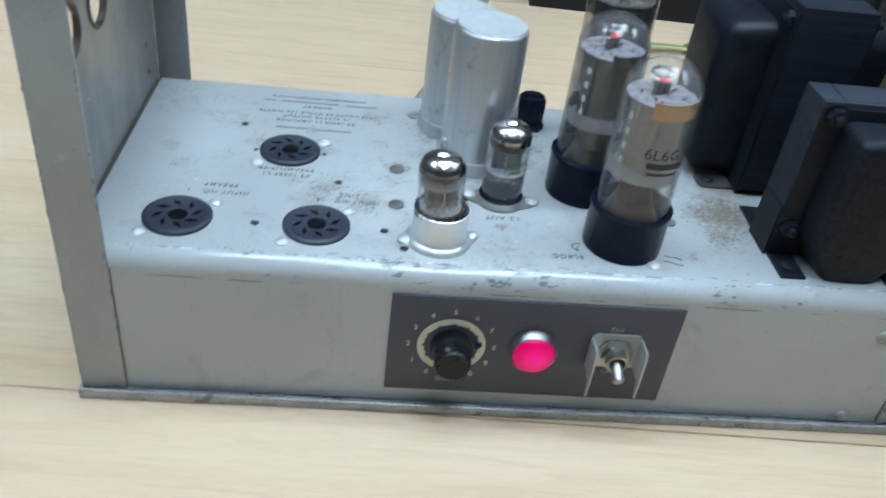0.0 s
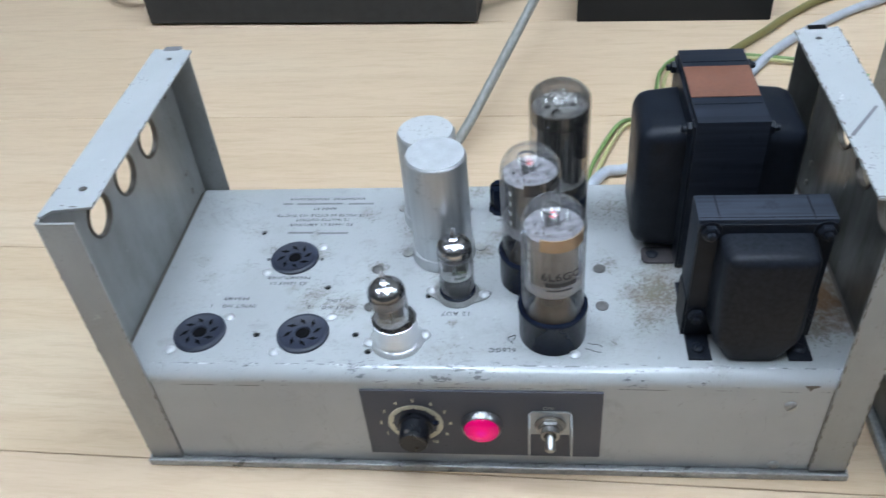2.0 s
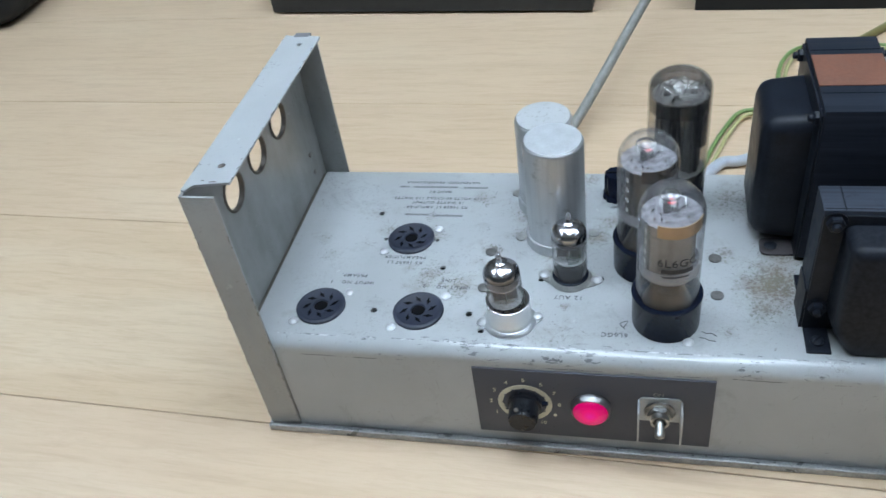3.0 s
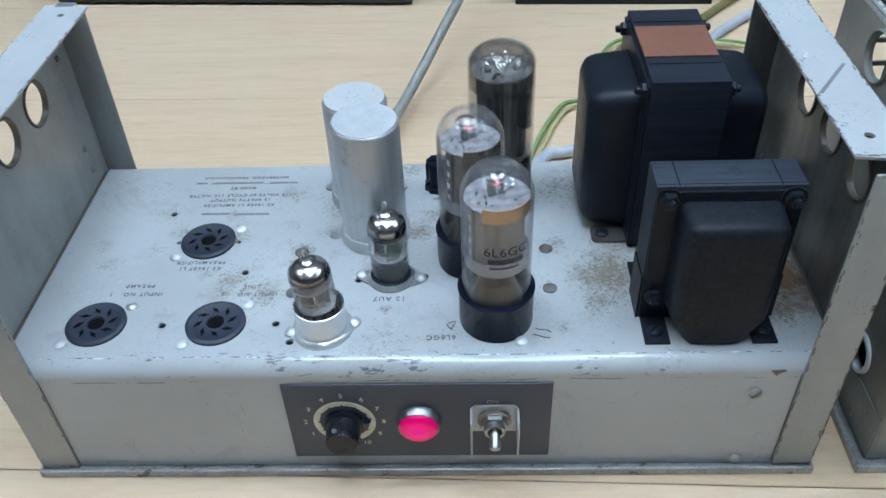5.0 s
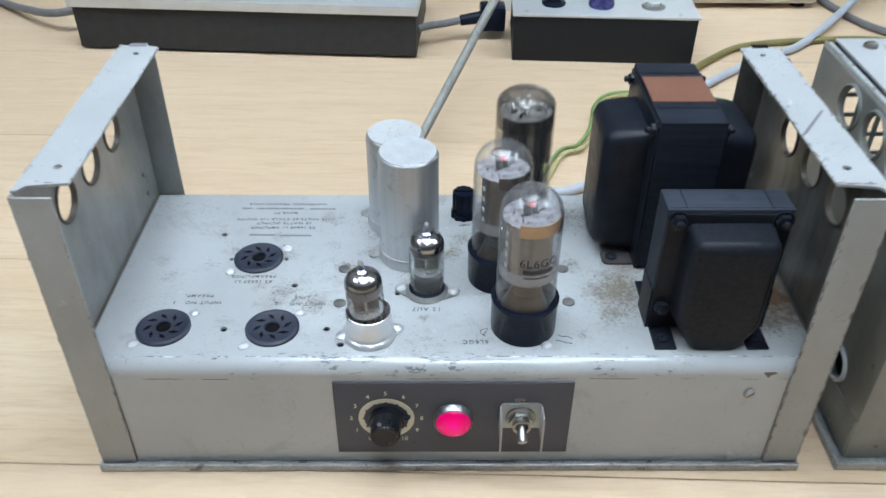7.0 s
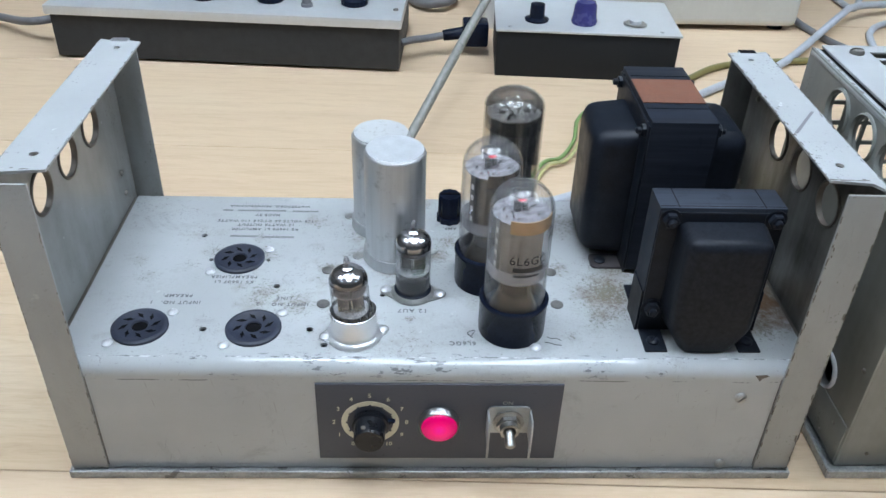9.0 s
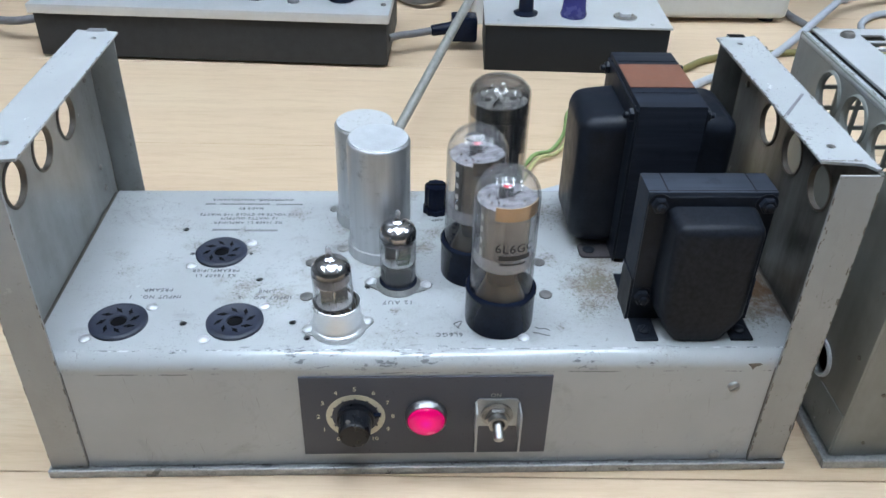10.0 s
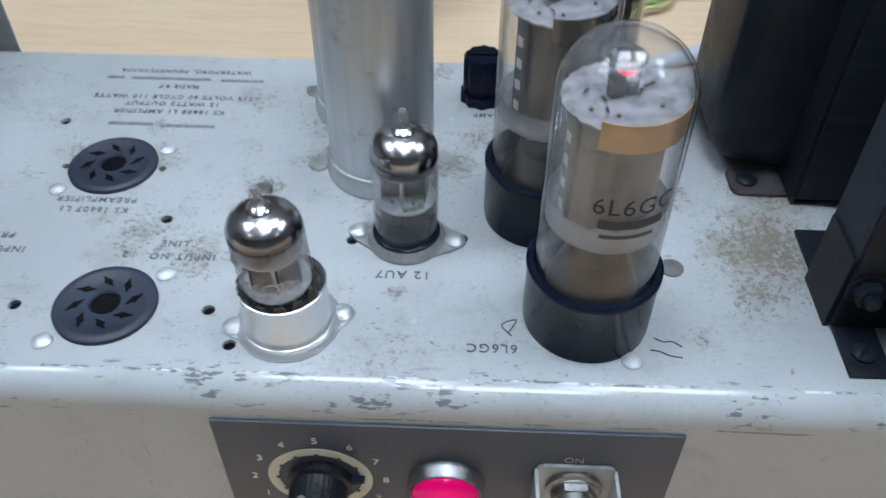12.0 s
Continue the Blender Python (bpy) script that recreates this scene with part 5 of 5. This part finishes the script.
    if not marking:
        for z, long, h in ((0.0245, 0.0085, 0.0026), (0.0205, 0.0065, 0.0018)):
            bar = bmesh.new()
            row = [[bar.verts.new(((r + 0.0001) * math.cos(a), (r + 0.0001) * math.sin(a), zz)) for a in [-1.15 + (k / 8 - 0.5) * long / r for k in range(9)]] for zz in (z - h / 2, z + h / 2)]
            for k in range(8):
                bar.faces.new((row[0][k], row[0][k + 1], row[1][k + 1], row[1][k]))
            part("print_bar", bar, M_FADED, v, "faded green print")
    if marking:
        w = words(marking, 0.0044, Matrix(), None, spacing=1.05, thick=0.00003)
        for q in w.verts:
            a = q.co.x / r - math.pi / 2 + 0.05 - radians(turn)
            q.co = Vector(((r + 0.0001 + q.co.z) * math.cos(a), (r + 0.0001 + q.co.z) * math.sin(a), 0.0238 + q.co.y))
        part("marking", w, ink, v)
    for o in v.children:
        if o.name.split(".")[0] not in ("saddle", "rivet", "socket", "shield_base"):
            o.matrix_basis = pose(0, 0, 0, 0, 0, -turn) @ pose(0, 0, 0, 0, lean, 0) @ pose(0, 0, 0, 0, 0, turn)
    return v


power_valve(0.2360, 0.0314, "tall clear glass power valve with grey anode and black base", 20, M_COPPER, -0.0018)
power_valve(0.2247, 0.0752, "tall clear glass power valve behind its twin, black base", 34, M_SMOKEDBAND, 0.0)
rectifier_valve(0.2415, 0.1340)
small_valve(0.1522, 0.0250, "small silver-topped glass valve in an aluminium shield base", 12, True, "ECC82", -3.0, M_DIMPRINT)
small_valve(0.1830, 0.0610, "small silver-topped glass valve in a plain socket", -6, False, "")


# ---- the second amplifier, closed with a cage ----
def build_caged_amplifier():
    x, y = 0.4235, 0.0015
    amp = thing("caged_amplifier", (x, y, 0), "grey enamelled amplifier closed by a perforated metal cage, on the table", "amplifier")
    wide, deep, high = 0.393, 0.166, 0.1880
    part("base_cover", tray(-0.0062, wide + 0.006, -0.0062, deep + 0.005, 0.0030, 0.0060), M_BASE, amp, "worn bottom cover with a raised lip")
    side = box(0, 0.0019, 0, deep, 0.004, high + 0.0004, 0.0007)
    holes = None
    for yy in (0.0490, 0.0815, 0.1140):
        holes = lathe([(0, -0.01), (0.0112, -0.01), (0.0112, 0.01), (0, 0.01)], (0, yy, 0.1700), 36, FACE_LEFT, holes)
    holes = lathe([(0, -0.01), (0.0098, -0.01), (0.0098, 0.01), (0, 0.01)], (0, 0.0375, 0.0440), 32, FACE_LEFT, holes)
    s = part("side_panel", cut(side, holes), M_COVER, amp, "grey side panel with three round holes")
    for yy in (0.0490, 0.0815, 0.1140):
        part("hole_rim", lathe([(0.0110, -0.002), (0.0116, 0.0006), (0.0126, 0.0016), (0.0136, 0.0008), (0.0137, -0.0004)], (0, yy, 0.1700), 36, FACE_LEFT), M_COVER, s)
    part("grommet", lathe([(0.0096, -0.003), (0.0096, 0.0016), (0.0106, 0.0022), (0.0116, 0.0014), (0.0116, -0.0004)], (0, 0.0375, 0.0440), 32, FACE_LEFT), M_ALUTOP, s, "pale grommet round the cable hole")
    part("knockout", disc(0.0105, 0, 0.0008, (0, 0.0250, 0.1560), 28, FACE_LEFT), M_COVER, s)
    part("lower_step", box(-0.0008, 0.0, 0.001, deep - 0.001, 0.0055, 0.0330, 0.0003), M_COVER, s)
    other = part("side_panel", box(wide - 0.0016, wide, 0, deep, 0.004, high - 0.0005, 0.0005), M_COVER, amp)
    front = box(0.0018, wide - 0.0018, 0, 0.0015, 0.004, high - 0.003, 0.0004)
    cuts = None
    for r in range(6):
        for c in range(26):
            a, z = 0.0185 + 0.0135 * c, 0.0830 + 0.0135 * r
            cuts = box(a, a + 0.0100, -0.01, 0.01, z, z + 0.0095, 0, 2, cuts)
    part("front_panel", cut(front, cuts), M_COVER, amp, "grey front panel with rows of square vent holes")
    back = box(0.0018, wide - 0.0018, deep - 0.0015, deep, 0.004, high - 0.003, 0.0004)
    cuts = None
    for r in range(7):
        for c in range(24):
            a, z = 0.0200 + 0.0150 * c, 0.0840 + 0.0140 * r
            cuts = box(a, a + 0.0122, deep - 0.01, deep + 0.01, z, z + 0.0115, 0, 2, cuts)
    part("back_panel", cut(back, cuts), M_COVER, amp)
    part("label_strip", box(0.0185, 0.1500, -0.0006, 0.0, 0.0690, 0.0735, 0.0002), M_FACE, amp, "pale metal label strip")
    # lid: solid border and a grille of bars
    bx, by = 0.0310, 0.0095
    # folded upper edge of the side, rubbed to bare metal, with a dark gap before the lid
    part("edge_roll", box(-0.0002, 0.0050, 0.0005, deep - 0.0005, high - 0.0042, high + 0.0002, 0.0019, 4), M_WORN, amp, "rubbed rounded edge of the side panel")
    part("lid_gap", box(0.0042, 0.0078, 0.001, deep - 0.001, high - 0.004, high - 0.0006), M_SLOT, amp)
    rnd = random.Random(21)
    for _ in range(46):
        t = rnd.random() ** 0.6
        long, wide_mark = rnd.uniform(0.0010, 0.0042), rnd.uniform(0.0004, 0.0013)
        yy, xx = 0.02 + t * (deep - 0.025), rnd.uniform(0.0004, 0.0026)
        chip = prism([(0, 0), (wide_mark, long * 0.2), (wide_mark * 0.8, long * 0.9), (0.0002, long)], 0.00012, Matrix.Translation((xx, yy - long, high + 0.00016)))
        part("paint_chip", chip, M_EDGE, amp)
    lid = box(0.0066, wide - 0.003, -0.001, by, high, high + 0.0014, 0.0004)
    box(0.0066, wide - 0.003, deep - by, deep + 0.001, high, high + 0.0014, 0.0004, 2, lid)
    box(0.0066, bx, by, deep - by, high, high + 0.0014, 0.0, 2, lid)
    box(wide - bx, wide - 0.003, by, deep - by, high, high + 0.0014, 0.0, 2, lid)
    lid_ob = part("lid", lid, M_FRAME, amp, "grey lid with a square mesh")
    cell_x, cell_y = 0.0150, 0.0100
    n = int((wide - 2 * bx) / cell_x)
    step = (wide - 2 * bx) / n
    for k in range(1, n):
        part("mesh_bar", box(bx + step * k - 0.0014, bx + step * k + 0.0014, by, deep - by, high + 0.0001, high + 0.0013), M_FRAME, lid_ob)
    n2 = int((deep - 2 * by) / cell_y)
    step = (deep - 2 * by) / n2
    for k in range(1, n2):
        part("mesh_bar", box(bx, wide - bx, by + step * k - 0.0014, by + step * k + 0.0014, high + 0.0002, high + 0.0012), M_FRAME, lid_ob)
    for sx, sy in ((0.0225, deep - 0.0120), (0.0270, 0.0120), (wide - 0.027, 0.012), (wide - 0.027, deep - 0.012)):
        slotted_screw("screw", (sx, sy, high + 0.0014), 0.0042, Matrix(), amp, M_SCREW, 0.0030)
    for yy, z in ((0.0050, 0.1120), (0.0100, 0.0250), (0.0040, 0.0700)):
        slotted_screw("screw", (0, yy + 0.003, z), 0.0016, FACE_LEFT, amp, M_SCREW, 0.001)
    for sx, z in ((0.012, 0.140), (0.0065, 0.092), (0.016, 0.050), (0.030, 0.028), (0.016, 0.014)):
        part("rivet", disc(0.0011, 0, 0.0006, (sx, 0, z), 10, FACE_FRONT), M_EDGE, amp)
    # inside: chassis deck with a valve or two seen through the holes
    part("inner_deck", box(0.002, wide - 0.002, 0.002, deep - 0.002, 0.072, 0.0795), M_COVER, amp)
    part("inner_can", lathe([(0.0174, 0), (0.0174, 0.070), (0.0160, 0.072), (0, 0.072)], (0.0950, 0.1000, 0.0795), 32), M_ALU, amp)


build_caged_amplifier()


# ---- instruments behind ----
def feet(parent, x0, x1, y0, y1, r=0.008, h=0.005):
    for x in (x0 + 0.02, x1 - 0.02):
        for y in (y0 + 0.02, y1 - 0.02):
            part("rubber_foot", disc(r, 0, h, (x, y, 0), 20, bevel=0.001), M_BLACK, parent)


def build_mixer():
    x0, x1, y0, y1 = -0.2150, 0.1660, 0.5620, 0.7000
    t = thing("control_box", (-0.0241, 0.5750, 0), "long black box with a silver faceplate and black knobs", "control box", turn=-3.8)
    w, d = (x1 - x0) / 2, y1 - y0
    feet(t, -w, w, 0, d, 0.008, 0.003)
    part("case", box(-w, w, 0, d, 0.0025, 0.0505, 0.002), M_LONGBOX, t, "black painted metal case")
    plate = part("faceplate", box(-w - 0.0035, w + 0.0025, -0.0045, d + 0.004, 0.0507, 0.0610, 0.0012), M_FACE, t, "silver faceplate")
    top = 0.0610
    mid = (x0 + x1) / 2
    for x in (-0.0551, 0.0191, 0.1126, -0.1010):
        k = part("knob", lathe([(0.0135, 0), (0.0150, 0.001), (0.0145, 0.006), (0.0115, 0.008), (0.0110, 0.019), (0.0095, 0.021), (0, 0.021)], (x - mid, 0.0420, top), 40, None, None, lambda n: 1.0 if n % 2 else 0.97), M_BLACK, t, angle=25)
        part("knob_mark", box(x - mid - 0.0008, x - mid + 0.0008, 0.0320, 0.0420, top + 0.0210, top + 0.0213), M_WHITE, k)
    part("binding_post", lathe([(0.0045, 0), (0.0045, 0.003), (0.0035, 0.004), (0.0035, 0.013), (0.0030, 0.014), (0, 0.014)], (-0.1385 - mid, 0.0390, top), 24), M_GOLD, t, "brass binding post")
    part("push_button", lathe([(0.0065, 0), (0.0065, 0.003), (0.0052, 0.004), (0.0052, 0.0095), (0, 0.0100)], (0.0619 - mid, 0.0290, top), 24), M_DARKC, t)
    for x, y in ((-0.1771, 0.0240), (0.1600, 0.0280), (-0.205, 0.120), (0.158, 0.120)):
        slotted_screw("screw", (x - mid, y, top), 0.0030, Matrix(), t, M_SCREW)
    return t


def build_small_box():
    x0, x1, y0, y1 = 0.2690, 0.4665, 0.5610, 0.6700
    t = thing("power_box", (0.3705, 0.5540, 0), "small black box with a brushed aluminium top, on the table", "control box", turn=-3.2)
    w, d = (x1 - x0) / 2, y1 - y0
    mid = (x0 + x1) / 2
    part("case", box(-w, w, 0, d, 0, 0.0510, 0.0015), M_BOX, t, "black painted case")
    part("faceplate", box(-w - 0.0015, w + 0.0020, -0.0015, d + 0.0015, 0.0512, 0.0535, 0.0005), M_FACE, t, "brushed aluminium top plate")
    z = 0.0535
    part("knob", lathe([(0.0130, 0), (0.0135, 0.002), (0.0085, 0.004), (0.0078, 0.018), (0, 0.019)], (0.3130 - mid, 0.0330, z), 32), M_BLACK, t)
    part("jewel", lathe([(0.0135, 0), (0.0145, 0.003), (0.0130, 0.008), (0.0120, 0.020), (0.0100, 0.024), (0, 0.025)], (0.3650 - mid, 0.0300, z), 32), M_BLUE, t, "violet plastic terminal")
    part("washer", lathe([(0.0070, 0), (0.0130, 0), (0.0130, 0.0015), (0.0100, 0.003), (0.0070, 0.003), (0.0070, 0)], (0.4215 - mid, 0.0290, z), 32), M_CHROME, t)
    part("socket_cap", lathe([(0.0065, 0), (0.0065, 0.006), (0, 0.0065)], (0.4215 - mid, 0.0290, z), 24), M_FACE, t)
    for x in (0.2830, 0.4480):
        part("screw", lathe([(0.0026, 0), (0.0024, 0.0008), (0, 0.0013)], (x - mid, 0.0090, z), 16), M_SILVER, t)


def build_big_instrument():
    t = thing("instrument_case", (0.545, 0.715, 0), "pale grey bench instrument case standing on the table", "instrument")
    part("case", box(-0.145, 0.125, 0, 0.26, 0.006, 0.26, 0.010, 4), M_BEIGE, t)
    feet(t, -0.145, 0.125, 0, 0.26, 0.01, 0.007)
    b = thing("white_carton", (0.345, 0.705, 0), "low white cardboard box behind the small control box", "box")
    part("carton", box(-0.075, 0.045, 0, 0.12, 0, 0.10, 0.002), M_PAINT, b)


def build_dark_bag():
    # stands in for an unidentified dark area; its shape is assumed
    t = thing("black_case", (-0.70, 0.66, 0), "dark rounded block at the far end of the table", "case")
    bm = box(-0.14, 0.14, -0.10, 0.14, 0, 0.12, 0.045, 6)
    part("body", bm, M_BOX, t)


build_mixer()
build_small_box()
build_big_instrument()
build_dark_bag()


# ---- cables ----
def cable(label, category, strands, connector=None):
    first = Vector(strands[0][0][0])
    t = thing("cable", (first.x, first.y, 0), label, category)
    off = Vector((first.x, first.y, 0))
    for pts, r, material in strands:
        part("strand", sweep([Vector(p) - off for p in pts], r, 10, 8), material, t)
    return t


cable("thick steel-braided cable rising from behind the chassis", "cable", [([(0.130, 0.200, 0.0050), (0.142, 0.270, 0.0060), (0.1700, 0.3330, 0.0200), (0.2104, 0.4168, 0.0600), (0.2508, 0.5006, 0.1000), (0.300, 0.600, 0.140), (0.360, 0.740, 0.160), (0.42, 0.98, 0.100), (0.45, 1.12, 0.0055)], 0.0044, M_STEEL)])
cable("green and yellow wire pair looping behind the chassis", "wire", [
    ([(0.262, 0.215, 0.003), (0.272, 0.285, 0.003), (0.2985, 0.350, 0.004), (0.318, 0.362, 0.005), (0.335, 0.395, 0.006), (0.346, 0.440, 0.006), (0.3675, 0.466, 0.006), (0.415, 0.470, 0.005), (0.460, 0.4619, 0.004), (0.4832, 0.4528, 0.004), (0.53, 0.425, 0.003)], 0.0019, M_GREENW),
    ([(0.266, 0.211, 0.003), (0.277, 0.280, 0.003), (0.302, 0.3445, 0.004), (0.322, 0.3565, 0.005), (0.340, 0.392, 0.006), (0.351, 0.435, 0.006), (0.370, 0.4605, 0.006), (0.415, 0.4645, 0.005), (0.458, 0.4565, 0.004), (0.4802, 0.4470, 0.004), (0.528, 0.419, 0.003)], 0.0018, M_YELLOW),
])
cable("olive cable running back across the table", "cable", [([(0.41, 0.470, 0.004), (0.455, 0.515, 0.004), (0.4907, 0.5533, 0.004), (0.5402, 0.5911, 0.004), (0.6289, 0.6082, 0.004), (0.700, 0.610, 0.004), (0.80, 0.59, 0.004)], 0.0040, M_OLIVE)])
cable("grey cable hanging down beside the pale instrument", "cable", [([(0.672, 0.98, 0.12), (0.668, 0.86, 0.060), (0.676, 0.770, 0.012), (0.690, 0.700, 0.0045), (0.715, 0.640, 0.0045), (0.76, 0.60, 0.0045)], 0.0044, M_DARKC)])
cable("pale grey cable running along the table", "cable", [([(0.262, 0.245, 0.005), (0.283, 0.2792, 0.005), (0.3052, 0.2863, 0.005), (0.3700, 0.330, 0.005), (0.4250, 0.430, 0.005), (0.4760, 0.495, 0.005), (0.545, 0.552, 0.005), (0.6121, 0.5989, 0.006), (0.7210, 0.7167, 0.020), (0.7625, 0.7615, 0.020), (0.8322, 0.7993, 0.012), (0.95, 0.83, 0.005)], 0.0046, M_GREYC)])
cable("pale grey cable coiled at the end of the table", "cable", [([(0.740, 0.640, 0.0045), (0.765, 0.710, 0.0045), (0.810, 0.745, 0.006), (0.870, 0.730, 0.012), (0.90, 0.80, 0.010), (0.83, 0.86, 0.005), (0.78, 0.80, 0.005), (0.775, 0.90, 0.0045)], 0.0042, M_GREYC)])
cable("dark grey cable leaving the long control box", "cable", [([(-0.2080, 0.646, 0.0300), (-0.2406, 0.6380, 0.0250), (-0.2650, 0.640, 0.0220), (-0.3000, 0.668, 0.0150), (-0.3600, 0.720, 0.0060), (-0.45, 0.80, 0.0050)], 0.0046, M_DARKC)])
cable("dark cable looped behind the boxes", "cable", [([(0.150, 0.86, 0.006), (0.185, 0.780, 0.008), (0.215, 0.766, 0.012), (0.235, 0.800, 0.010), (0.225, 0.91, 0.006)], 0.0060, M_DARKC)])


def build_plug_lead():
    t = thing("plug_lead", (0.1665, 0.5900, 0), "grey lead with a black moulded plug between the boxes", "cable")
    o = Vector((0.1665, 0.5900, 0))
    part("lead", sweep([Vector(p) - o for p in ((0.1670, 0.5900, 0.0240), (0.1800, 0.6000, 0.0240), (0.1937, 0.6100, 0.0220), (0.2150, 0.6180, 0.0230), (0.2330, 0.6220, 0.0250))], 0.0042, 10, 8), M_DARKC, t)
    part("strain_relief", lathe([(0.0045, 0), (0.0062, 0.001), (0.0070, 0.022), (0.0075, 0.024)], Vector((0.2150, 0.6180, 0.0230)) - o, 20, pose(0, 0, 0, 0, 85, 10)), M_BLACK, t)
    part("plug_body", box(0.2380 - o.x, 0.2675 - o.x, 0.6130 - o.y, 0.6390 - o.y, 0.0110, 0.0390, 0.003), M_BLACK, t, "black moulded plug")


build_plug_lead()
